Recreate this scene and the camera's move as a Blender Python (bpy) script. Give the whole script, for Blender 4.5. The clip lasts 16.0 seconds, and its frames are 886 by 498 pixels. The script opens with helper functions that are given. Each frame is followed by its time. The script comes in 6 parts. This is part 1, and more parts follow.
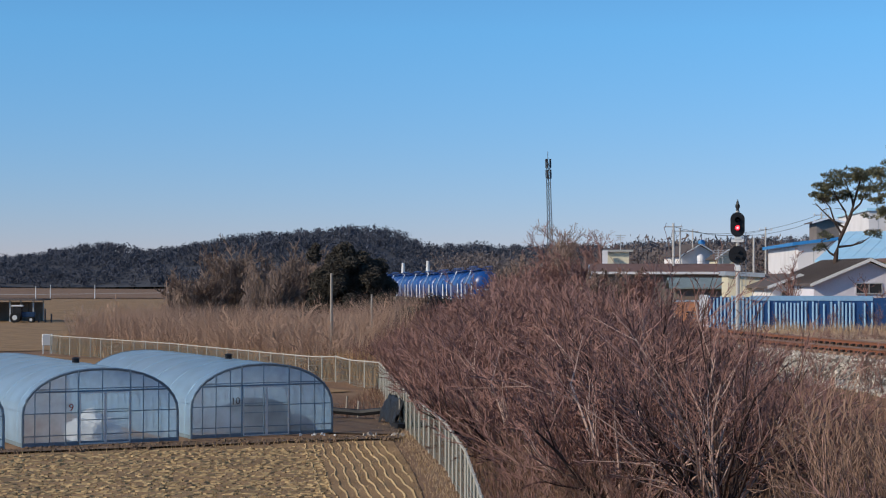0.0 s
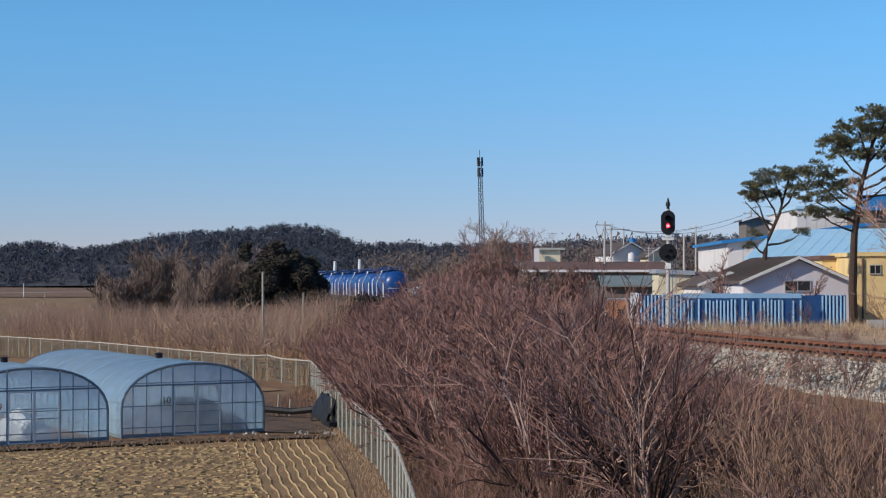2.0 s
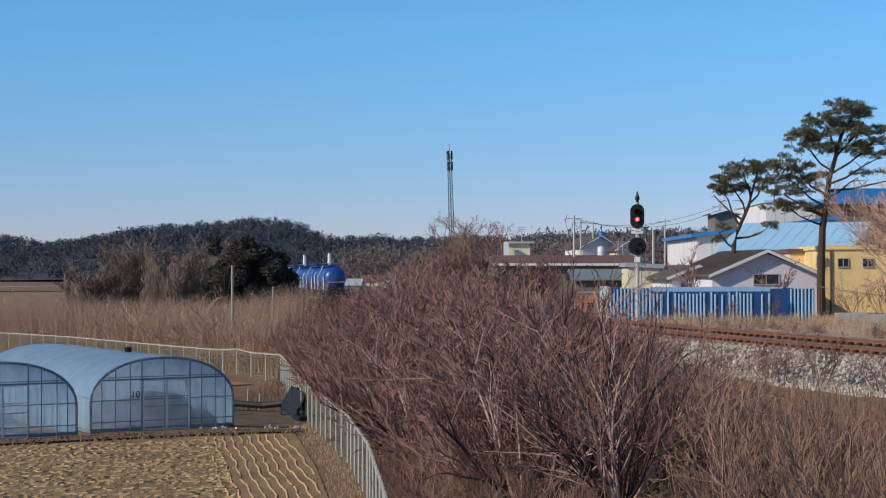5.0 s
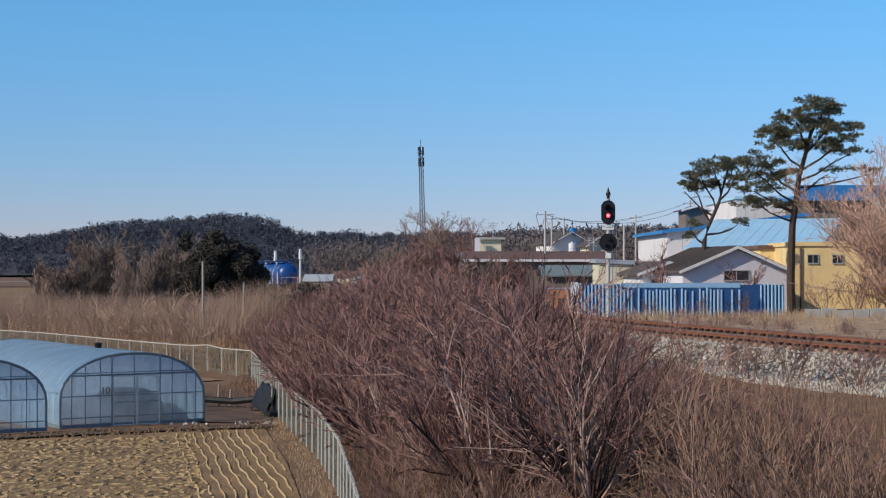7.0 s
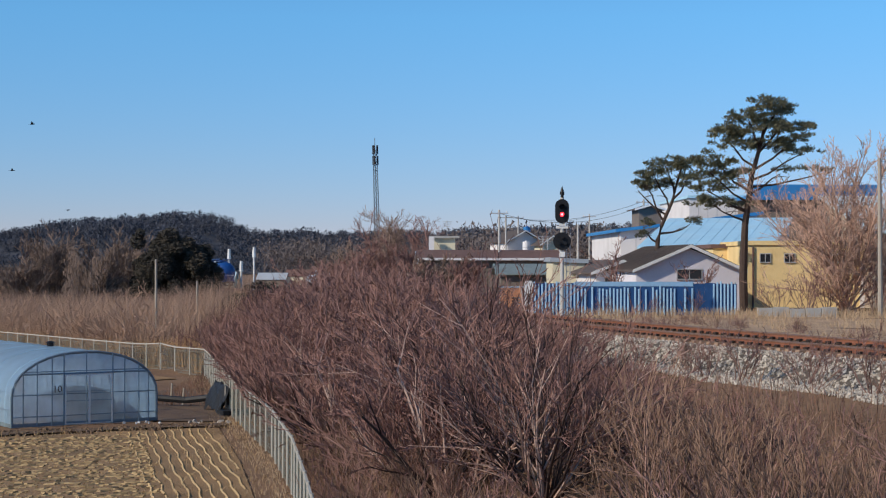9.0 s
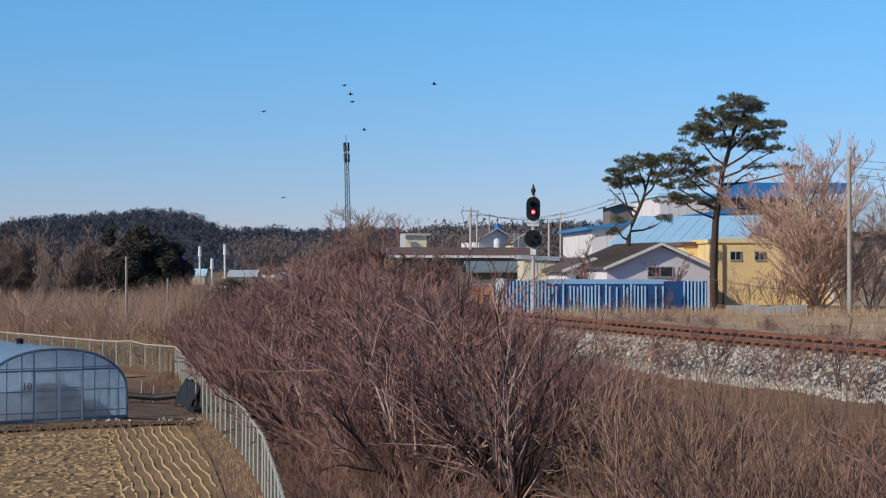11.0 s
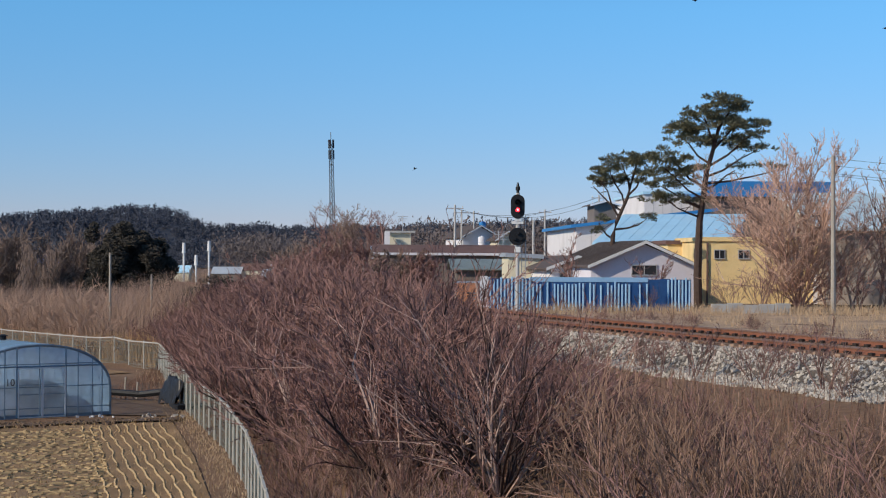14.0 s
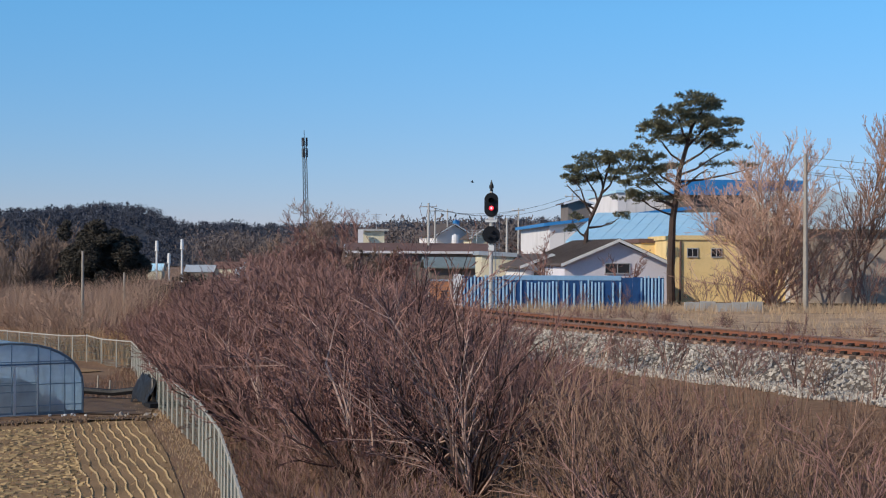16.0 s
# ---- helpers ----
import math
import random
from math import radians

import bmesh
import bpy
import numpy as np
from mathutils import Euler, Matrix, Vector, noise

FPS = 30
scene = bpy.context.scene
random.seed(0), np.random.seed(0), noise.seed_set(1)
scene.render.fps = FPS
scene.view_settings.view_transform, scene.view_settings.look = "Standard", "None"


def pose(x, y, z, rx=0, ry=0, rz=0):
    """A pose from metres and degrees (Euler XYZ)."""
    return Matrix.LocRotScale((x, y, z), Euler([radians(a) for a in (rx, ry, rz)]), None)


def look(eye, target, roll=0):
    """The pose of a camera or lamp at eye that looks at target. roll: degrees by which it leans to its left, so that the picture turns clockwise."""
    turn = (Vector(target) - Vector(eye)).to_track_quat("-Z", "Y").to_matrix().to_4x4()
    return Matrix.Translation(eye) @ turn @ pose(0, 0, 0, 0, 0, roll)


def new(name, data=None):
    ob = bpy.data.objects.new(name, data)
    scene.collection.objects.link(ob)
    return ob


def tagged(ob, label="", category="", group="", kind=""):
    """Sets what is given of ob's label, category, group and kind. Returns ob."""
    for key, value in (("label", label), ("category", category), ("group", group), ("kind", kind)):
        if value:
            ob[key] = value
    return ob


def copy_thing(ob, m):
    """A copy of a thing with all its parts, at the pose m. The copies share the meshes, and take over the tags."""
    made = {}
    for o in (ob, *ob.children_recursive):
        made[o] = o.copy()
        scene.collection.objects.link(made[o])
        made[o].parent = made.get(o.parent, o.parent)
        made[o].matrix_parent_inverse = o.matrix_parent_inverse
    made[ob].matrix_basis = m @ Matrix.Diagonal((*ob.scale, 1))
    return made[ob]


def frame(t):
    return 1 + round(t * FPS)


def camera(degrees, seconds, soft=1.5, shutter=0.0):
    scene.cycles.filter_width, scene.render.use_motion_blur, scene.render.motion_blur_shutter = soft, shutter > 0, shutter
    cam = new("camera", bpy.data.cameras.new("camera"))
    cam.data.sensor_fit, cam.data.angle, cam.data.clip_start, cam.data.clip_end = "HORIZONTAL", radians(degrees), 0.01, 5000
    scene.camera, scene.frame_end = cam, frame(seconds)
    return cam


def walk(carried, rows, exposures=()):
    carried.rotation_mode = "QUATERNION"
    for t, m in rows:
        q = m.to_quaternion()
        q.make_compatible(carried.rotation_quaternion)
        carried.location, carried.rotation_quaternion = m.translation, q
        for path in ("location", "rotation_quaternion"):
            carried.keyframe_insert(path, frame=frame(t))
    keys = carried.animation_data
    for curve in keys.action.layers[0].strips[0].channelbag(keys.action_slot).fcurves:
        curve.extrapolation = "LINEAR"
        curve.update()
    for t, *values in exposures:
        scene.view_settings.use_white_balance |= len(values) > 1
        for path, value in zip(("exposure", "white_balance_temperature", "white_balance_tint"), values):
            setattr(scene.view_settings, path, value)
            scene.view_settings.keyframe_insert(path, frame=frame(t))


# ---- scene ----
from collections import defaultdict

EYE = (0.0, 0.0, 6.8)


def aim(yaw, pitch, roll):
    """Camera pose: degrees to the right of +Y, up from level, lean."""
    a, e = radians(yaw), radians(pitch)
    d = Vector((math.sin(a) * math.cos(e), math.cos(a) * math.cos(e), math.sin(e)))
    return look(EYE, Vector(EYE) + d * 50, roll)


cam = camera(28.385, 16.0, soft=1.15)
walk(cam, [
    (0, aim(-4.160, 0.954, 0.076)),
    (0.5, aim(-3.434, 0.975, 0.037)),
    (1, aim(-2.743, 0.963, 0.002)),
    (1.5, aim(-2.185, 0.939, 0.008)),
    (2, aim(-1.934, 0.897, -0.007)),
    (2.5, aim(-1.862, 0.824, -0.027)),
    (3, aim(-1.744, 0.799, -0.026)),
    (3.5, aim(-1.567, 0.755, -0.030)),
    (4, aim(-1.462, 0.729, -0.047)),
    (6.5, aim(-0.077, 0.597, -0.034)),
    (7, aim(0.000, 0.555, 0.000)),
    (7.5, aim(0.125, 0.531, 0.007)),
    (8, aim(0.526, 0.500, 0.026)),
    (8.5, aim(0.937, 0.509, 0.068)),
    (9, aim(1.500, 0.508, 0.067)),
    (9.5, aim(1.943, 0.485, 0.087)),
    (10, aim(2.171, 0.466, 0.091)),
    (12.5, aim(2.713, 0.384, 0.244)),
    (13, aim(2.825, 0.378, 0.272)),
    (13.5, aim(2.961, 0.353, 0.254)),
    (14, aim(2.952, 0.345, 0.329)),
    (14.5, aim(2.966, 0.345, 0.333)),
    (15, aim(3.223, 0.262, 0.336)),
    (15.5, aim(3.398, 0.262, 0.340)),
    (16, aim(3.817, 0.292, 0.354)),
])
scene.view_settings.exposure = -0.12

# ---- daylight: clear winter sky, low sun from the left ----
SUN_AZ, SUN_EL = -119.0, 30.0
world = bpy.data.worlds.new("sky")
scene.world = world
world.use_nodes = True
wn = world.node_tree
sky = wn.nodes.new("ShaderNodeTexSky")
sky.sky_type = "NISHITA"
sky.sun_disc = False
sky.sun_elevation, sky.sun_rotation = radians(SUN_EL), radians(SUN_AZ)
sky.air_density, sky.dust_density, sky.ozone_density, sky.altitude = 1.0, 0.0, 5.0, 2500
tint = wn.nodes.new("ShaderNodeMix")
tint.data_type, tint.blend_type = "RGBA", "MULTIPLY"
tint.inputs[0].default_value, tint.inputs[7].default_value = 1.0, (0.65, 1.0, 1.06, 1)
wn.links.new(sky.outputs[0], tint.inputs[6])
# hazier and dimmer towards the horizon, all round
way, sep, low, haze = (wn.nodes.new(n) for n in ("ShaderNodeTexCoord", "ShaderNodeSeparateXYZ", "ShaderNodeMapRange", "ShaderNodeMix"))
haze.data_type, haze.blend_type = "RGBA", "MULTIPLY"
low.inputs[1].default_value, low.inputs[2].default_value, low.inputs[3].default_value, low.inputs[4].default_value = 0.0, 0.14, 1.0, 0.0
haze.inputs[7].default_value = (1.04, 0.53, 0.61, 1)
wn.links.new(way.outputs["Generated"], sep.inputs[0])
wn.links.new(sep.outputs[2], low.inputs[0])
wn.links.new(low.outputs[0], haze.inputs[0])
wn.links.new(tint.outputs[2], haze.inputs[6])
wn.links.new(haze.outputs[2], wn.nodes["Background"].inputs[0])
wn.nodes["Background"].inputs[1].default_value = 0.142
sun = new("sun", bpy.data.lights.new("sun", "SUN"))
sun.data.energy, sun.data.angle, sun.data.color = 4.1, radians(0.53), (1.0, 0.885, 0.73)
_a, _e = radians(SUN_AZ), radians(SUN_EL)
sun.matrix_world = look((200 * math.sin(_a) * math.cos(_e), 200 * math.cos(_a) * math.cos(_e), 200 * math.sin(_e)), (0, 0, 0))


# ---- materials ----
def mat(name, base, rough=0.85, metal=0.0, vary=0.25, scale=3.0, fine=40.0, bump=0.0, stain=None, stain_amt=0.0, rand=0.0, spec=0.3, emit=None, emit_s=0.0, island=False, stretch=(1, 1, 1)):
    """Base colour varied at two scales, an optional stain, fine relief, and a shift from piece to piece."""
    m = bpy.data.materials.new(name)
    m.use_nodes = True
    nt, p = m.node_tree, m.node_tree.nodes["Principled BSDF"]
    N, L = nt.nodes.new, nt.links.new
    p.inputs["Roughness"].default_value, p.inputs["Metallic"].default_value = rough, metal
    p.inputs["Specular IOR Level"].default_value = spec
    tc = N("ShaderNodeTexCoord")
    mp = N("ShaderNodeMapping")
    mp.inputs["Scale"].default_value = stretch
    L(tc.outputs["Object"], mp.inputs[0])
    n1, n2 = N("ShaderNodeTexNoise"), N("ShaderNodeTexNoise")
    n1.inputs["Scale"].default_value, n2.inputs["Scale"].default_value = scale, fine
    n1.inputs["Detail"].default_value, n2.inputs["Detail"].default_value = 5, 3
    L(mp.outputs[0], n1.inputs[0])
    L(mp.outputs[0], n2.inputs[0])
    add = N("ShaderNodeMath")
    add.operation = "ADD"
    L(n1.outputs[0], add.inputs[0])
    L(n2.outputs[0], add.inputs[1])
    last = add
    if rand:
        src = N("ShaderNodeNewGeometry").outputs["Random Per Island"] if island else N("ShaderNodeObjectInfo").outputs["Random"]
        mul = N("ShaderNodeMath")
        mul.operation = "MULTIPLY_ADD"
        L(src, mul.inputs[0])
        mul.inputs[1].default_value = rand
        L(add.outputs[0], mul.inputs[2])
        last = mul
    rng = N("ShaderNodeMapRange")
    mid = 1.0 + rand / 2
    rng.inputs[1].default_value, rng.inputs[2].default_value = mid - 0.45 - rand / 2, mid + 0.45 + rand / 2
    L(last.outputs[0], rng.inputs[0])
    ramp = N("ShaderNodeMix")
    ramp.data_type = "RGBA"
    ramp.inputs[6].default_value = (*[max(0, c * (1 - vary)) for c in base], 1)
    ramp.inputs[7].default_value = (*[min(1, c * (1 + vary)) for c in base], 1)
    L(rng.outputs[0], ramp.inputs[0])
    col = ramp.outputs[2]
    if stain:
        n3 = N("ShaderNodeTexNoise")
        n3.inputs["Scale"].default_value, n3.inputs["Detail"].default_value = scale * 0.6, 6
        L(mp.outputs[0], n3.inputs[0])
        r3 = N("ShaderNodeMapRange")
        r3.inputs[1].default_value, r3.inputs[2].default_value = 0.5, 0.68
        r3.inputs[4].default_value = stain_amt
        L(n3.outputs[0], r3.inputs[0])
        mx = N("ShaderNodeMix")
        mx.data_type = "RGBA"
        L(r3.outputs[0], mx.inputs[0])
        L(col, mx.inputs[6])
        mx.inputs[7].default_value = (*stain, 1)
        col = mx.outputs[2]
    L(col, p.inputs["Base Color"])
    if bump:
        b = N("ShaderNodeBump")
        b.inputs["Strength"].default_value, b.inputs["Distance"].default_value = bump, 0.05
        L(n2.outputs[0], b.inputs["Height"])
        L(b.outputs[0], p.inputs["Normal"])
    if emit:
        p.inputs["Emission Color"].default_value, p.inputs["Emission Strength"].default_value = (*emit, 1), emit_s
    return m


M = {}
M["soil"] = mat("soil", (0.2, 0.118, 0.07), 0.95, vary=0.45, scale=0.25, fine=6, bump=0.6, stain=(0.26, 0.17, 0.1), stain_amt=0.5)
M["field"] = mat("stubble_soil", (0.285, 0.178, 0.09), 0.95, vary=0.4, scale=0.5, fine=14, bump=0.7, stain=(0.16, 0.105, 0.055), stain_amt=0.6)
M["wet_soil"] = mat("wet_soil", (0.14, 0.09, 0.058), 0.8, vary=0.5, scale=1.5, fine=12, bump=0.5, stain=(0.14, 0.1, 0.06), stain_amt=0.7)
M["straw"] = mat("straw", (0.44, 0.305, 0.155), 0.9, vary=0.35, scale=2, fine=9, rand=0.8, island=True)
M["reed"] = mat("reed", (0.46, 0.29, 0.15), 0.9, vary=0.35, scale=0.3, fine=3, rand=0.8, island=True)
M["dry_grass"] = mat("dry_grass", (0.42, 0.3, 0.19), 0.9, vary=0.35, scale=0.6, fine=4, rand=0.8, island=True)
M["brush"] = mat("brush_twigs", (0.2, 0.115, 0.083), 0.9, vary=0.75, scale=0.2, fine=2, rand=0.8, island=True)
M["vine"] = mat("dry_vine", (0.2, 0.145, 0.118), 0.9, vary=0.5, scale=0.8, fine=5, rand=0.9, island=True)
M["soft_brush"] = mat("soft_brush", (0.4, 0.265, 0.192), 0.9, vary=0.3, scale=0.12, fine=0.8, rand=0.3, island=True)
M["twig"] = mat("twig", (0.25, 0.137, 0.116), 0.85, vary=0.6, scale=0.8, fine=9, rand=1.0, island=True)
M["twig_dark"] = mat("twig_dark", (0.05, 0.032, 0.028), 0.85, vary=0.6, scale=0.8, fine=9, rand=0.9, island=True)
M["twig_pale"] = mat("twig_pale", (0.42, 0.29, 0.24), 0.8, vary=0.4, scale=1.5, fine=12, rand=0.6, island=True)
M["twig_grey"] = mat("twig_grey", (0.24, 0.165, 0.13), 0.85, vary=0.75, scale=0.8, fine=9, rand=1.3, island=True)
M["twig_pink"] = mat("twig_pink", (0.45, 0.29, 0.22), 0.85, vary=0.75, scale=0.8, fine=9, rand=1.2, island=True)
M["twig_olive"] = mat("twig_olive", (0.225, 0.14, 0.097), 0.85, vary=0.7, scale=0.8, fine=9, rand=1.2, island=True)
M["twig_light"] = mat("twig_light", (0.24, 0.145, 0.118), 0.8, vary=0.85, scale=1.5, fine=12, rand=1.4, island=True)
M["twig_tan"] = mat("twig_tan", (0.29, 0.17, 0.118), 0.85, vary=0.65, scale=0.8, fine=9, rand=1.2, island=True)
M["bark"] = mat("bark", (0.15, 0.1, 0.075), 0.9, vary=0.4, scale=2, fine=20, bump=0.5)
M["pine_bark"] = mat("pine_bark", (0.075, 0.05, 0.04), 0.9, vary=0.4, scale=3, fine=20, bump=0.6)
M["needles"] = mat("pine_needles", (0.21, 0.195, 0.115), 0.75, vary=0.6, scale=0.6, fine=5, rand=0.9, island=True)
M["evergreen"] = mat("evergreen_leaves", (0.056, 0.048, 0.037), 0.8, vary=0.5, scale=0.5, fine=4, rand=0.9, island=True)
# blue-grey of distance haze is put into this base colour
M["wood_far"] = mat("hazy_far_wood", (0.07, 0.077, 0.1), 0.95, vary=0.4, scale=0.02, fine=0.2, rand=0.9, island=True)
M["wood_mid"] = mat("village_wood", (0.15, 0.125, 0.12), 0.95, vary=0.45, scale=0.02, fine=0.2, rand=0.9, island=True)
# hill ground under the woods, its colour tinted with the same haze
M["hill"] = mat("hazy_hill_soil", (0.062, 0.064, 0.074), 0.95, vary=0.4, scale=0.03, fine=0.4)
M["ballast"] = mat("ballast_bed", (0.12, 0.1, 0.082), 0.95, vary=0.45, scale=4, fine=22, bump=0.9)
M["stone"] = mat("ballast_stone", (0.42, 0.375, 0.32), 0.9, vary=0.6, scale=4, fine=30, rand=1.2, island=True)
M["stone_rust"] = mat("rusty_ballast_stone", (0.25, 0.15, 0.098), 0.9, vary=0.55, scale=4, fine=30, rand=1.2, island=True)
M["gravel"] = mat("pale_gravel_soil", (0.44, 0.3, 0.19), 0.95, vary=0.4, scale=0.8, fine=9, bump=0.6, stain=(0.2, 0.14, 0.1), stain_amt=0.5)
M["vine_pale"] = mat("pale_dry_vine", (0.24, 0.172, 0.137), 0.9, vary=0.55, scale=0.8, fine=5, rand=1.0, island=True)
M["rail"] = mat("rusty_rail", (0.25, 0.1, 0.058), 0.75, metal=0.2, vary=0.3, scale=1.5, fine=20)
M["railhead"] = mat("worn_railhead", (0.34, 0.2, 0.14), 0.45, metal=0.6, vary=0.25, scale=1.5, fine=20)
M["sleeper"] = mat("concrete_sleeper", (0.33, 0.22, 0.15), 0.95, vary=0.3, scale=2, fine=20, rand=0.5)
M["clip"] = mat("rail_clip", (0.03, 0.022, 0.018), 0.8, vary=0.3)
M["concrete"] = mat("concrete", (0.4, 0.39, 0.37), 0.9, vary=0.2, scale=1.2, fine=25, stain=(0.22, 0.2, 0.18), stain_amt=0.5, bump=0.2)
M["galv"] = mat("galvanised_mesh", (0.21, 0.235, 0.205), 0.7, metal=0.2, vary=0.15, scale=1, fine=10)
M["fence_post"] = mat("fence_post_paint", (0.43, 0.41, 0.36), 0.6, vary=0.15, scale=1, fine=10)
M["white_metal"] = mat("white_painted_metal", (0.74, 0.74, 0.72), 0.5, vary=0.12, scale=0.8, fine=10, stain=(0.45, 0.42, 0.38), stain_amt=0.3)
M["black"] = mat("black_paint", (0.012, 0.012, 0.014), 0.5, vary=0.3)
M["red_lamp"] = mat("red_signal_lamp", (0.6, 0.02, 0.03), 0.3, vary=0.05, emit=(1.0, 0.03, 0.05), emit_s=3.5)
M["lamp_core"] = mat("signal_lamp_core", (0.9, 0.4, 0.4), 0.3, vary=0.05, emit=(1.0, 0.3, 0.32), emit_s=3)
M["blue_sheet"] = mat("dark_blue_sheet", (0.02, 0.075, 0.21), 0.6, vary=0.4, scale=0.8, fine=6, rand=0.3)
M["blue_slat"] = mat("pale_blue_slat", (0.34, 0.56, 0.76), 0.5, vary=0.15, scale=1, fine=6, stain=(0.35, 0.45, 0.55), stain_amt=0.5, rand=0.4)
M["blue_band"] = mat("mid_blue_band", (0.27, 0.46, 0.66), 0.5, vary=0.15, scale=0.8, fine=6)
M["wall_white"] = mat("white_plaster", (0.72, 0.7, 0.7), 0.85, vary=0.08, scale=0.6, fine=8, stain=(0.5, 0.47, 0.45), stain_amt=0.35)
M["wall_lilac"] = mat("pale_grey_plaster", (0.72, 0.69, 0.74), 0.85, vary=0.08, scale=0.6, fine=8, stain=(0.45, 0.43, 0.45), stain_amt=0.3)
M["wall_yellow"] = mat("yellow_plaster", (0.84, 0.63, 0.31), 0.85, vary=0.1, scale=0.6, fine=8, stain=(0.55, 0.37, 0.15), stain_amt=0.4)
M["wall_cream"] = mat("cream_plaster", (0.66, 0.6, 0.44), 0.85, vary=0.12, scale=0.6, fine=8)
M["wall_brown"] = mat("brown_grey_cladding", (0.19, 0.155, 0.13), 0.85, vary=0.25, scale=0.8, fine=8)
M["wall_tan"] = mat("tan_cladding", (0.42, 0.34, 0.27), 0.85, vary=0.2, scale=0.8, fine=8, stain=(0.2, 0.16, 0.13), stain_amt=0.5)
M["brick"] = mat("orange_brick", (0.6, 0.27, 0.15), 0.9, vary=0.3, scale=2, fine=14, rand=0.5, stain=(0.5, 0.42, 0.35), stain_amt=0.4)
M["roof_dark"] = mat("dark_tile_roof", (0.105, 0.085, 0.078), 0.85, vary=0.25, scale=1.0, fine=9, rand=0.3)
M["roof_brown"] = mat("brown_tile_roof", (0.16, 0.095, 0.08), 0.85, vary=0.25, scale=1.0, fine=9)
M["roof_blue"] = mat("blue_sheet_roof", (0.035, 0.22, 0.52), 0.45, vary=0.15, scale=0.5, fine=6)
M["roof_pale"] = mat("pale_blue_sheet_roof", (0.42, 0.68, 0.84), 0.4, vary=0.12, scale=0.5, fine=6, stain=(0.5, 0.68, 0.78), stain_amt=0.4)
M["roof_grey"] = mat("grey_sheet_roof", (0.42, 0.46, 0.5), 0.45, metal=0.2, vary=0.15, scale=0.5, fine=6)
M["roof_teal"] = mat("weathered_teal_roof", (0.2, 0.24, 0.235), 0.6, vary=0.3, scale=0.8, fine=6)
M["roof_cyan"] = mat("faded_cyan_roof", (0.5, 0.62, 0.66), 0.5, vary=0.12, scale=0.5, fine=6)
M["glass_dark"] = mat("dark_window", (0.02, 0.022, 0.026), 0.12, vary=0.2, spec=0.6)
M["frame_grey"] = mat("aluminium_frame", (0.5, 0.5, 0.5), 0.45, metal=0.4, vary=0.1)
M["tank_blue"] = mat("blue_tank_paint", (0.009, 0.062, 0.24), 0.35, vary=0.15, scale=0.8, fine=6, spec=0.5, rand=0.3, stain=(0.05, 0.12, 0.3), stain_amt=0.3)
M["tank_dark"] = mat("dark_underframe", (0.03, 0.032, 0.04), 0.8, vary=0.3)
# white of ladder and end rails, and of the painted sun glints
M["tank_white"] = mat("white_fitting_and_glint_paint", (0.75, 0.78, 0.82), 0.5, vary=0.1)
M["steel_pipe"] = mat("greenhouse_pipe", (0.2, 0.27, 0.33), 0.45, metal=0.4, vary=0.15)
M["tie"] = mat("film_tie_band", (0.36, 0.55, 0.7), 0.5, vary=0.1)
M["wood_pole"] = mat("weathered_pole", (0.36, 0.32, 0.27), 0.9, vary=0.25, scale=2, fine=20)
M["conc_pole"] = mat("concrete_pole", (0.5, 0.48, 0.45), 0.85, vary=0.15, scale=1, fine=14)
M["cable"] = mat("cable", (0.05, 0.05, 0.055), 0.6, vary=0.1)
M["tarp"] = mat("black_tarp", (0.014, 0.015, 0.018), 0.55, vary=0.4, scale=3, fine=12, bump=0.4)
M["bale"] = mat("white_cover_sheet", (0.62, 0.64, 0.66), 0.6, vary=0.1, scale=2, fine=10)
M["ink_red"] = mat("red_brown_paint", (0.3, 0.05, 0.03), 0.7, vary=0.1)
M["ink_black"] = mat("dark_paint", (0.05, 0.04, 0.04), 0.7, vary=0.1)
M["bird"] = mat("bird_plumage", (0.015, 0.015, 0.017), 0.7, vary=0.2)
M["debris"] = mat("rubble", (0.42, 0.38, 0.34), 0.9, vary=0.4, scale=2, fine=9, rand=0.9, island=True)
M["mast"] = mat("mast_steel", (0.16, 0.21, 0.25), 0.6, metal=0.3, vary=0.2)
M["road"] = mat("far_road", (0.36, 0.33, 0.3), 0.9, vary=0.15, scale=0.2, fine=2)
M["tractor"] = mat("dark_blue_tractor_paint", (0.02, 0.05, 0.11), 0.5, vary=0.2)
M["rubber"] = mat("tyre_rubber", (0.02, 0.02, 0.02), 0.9, vary=0.2)


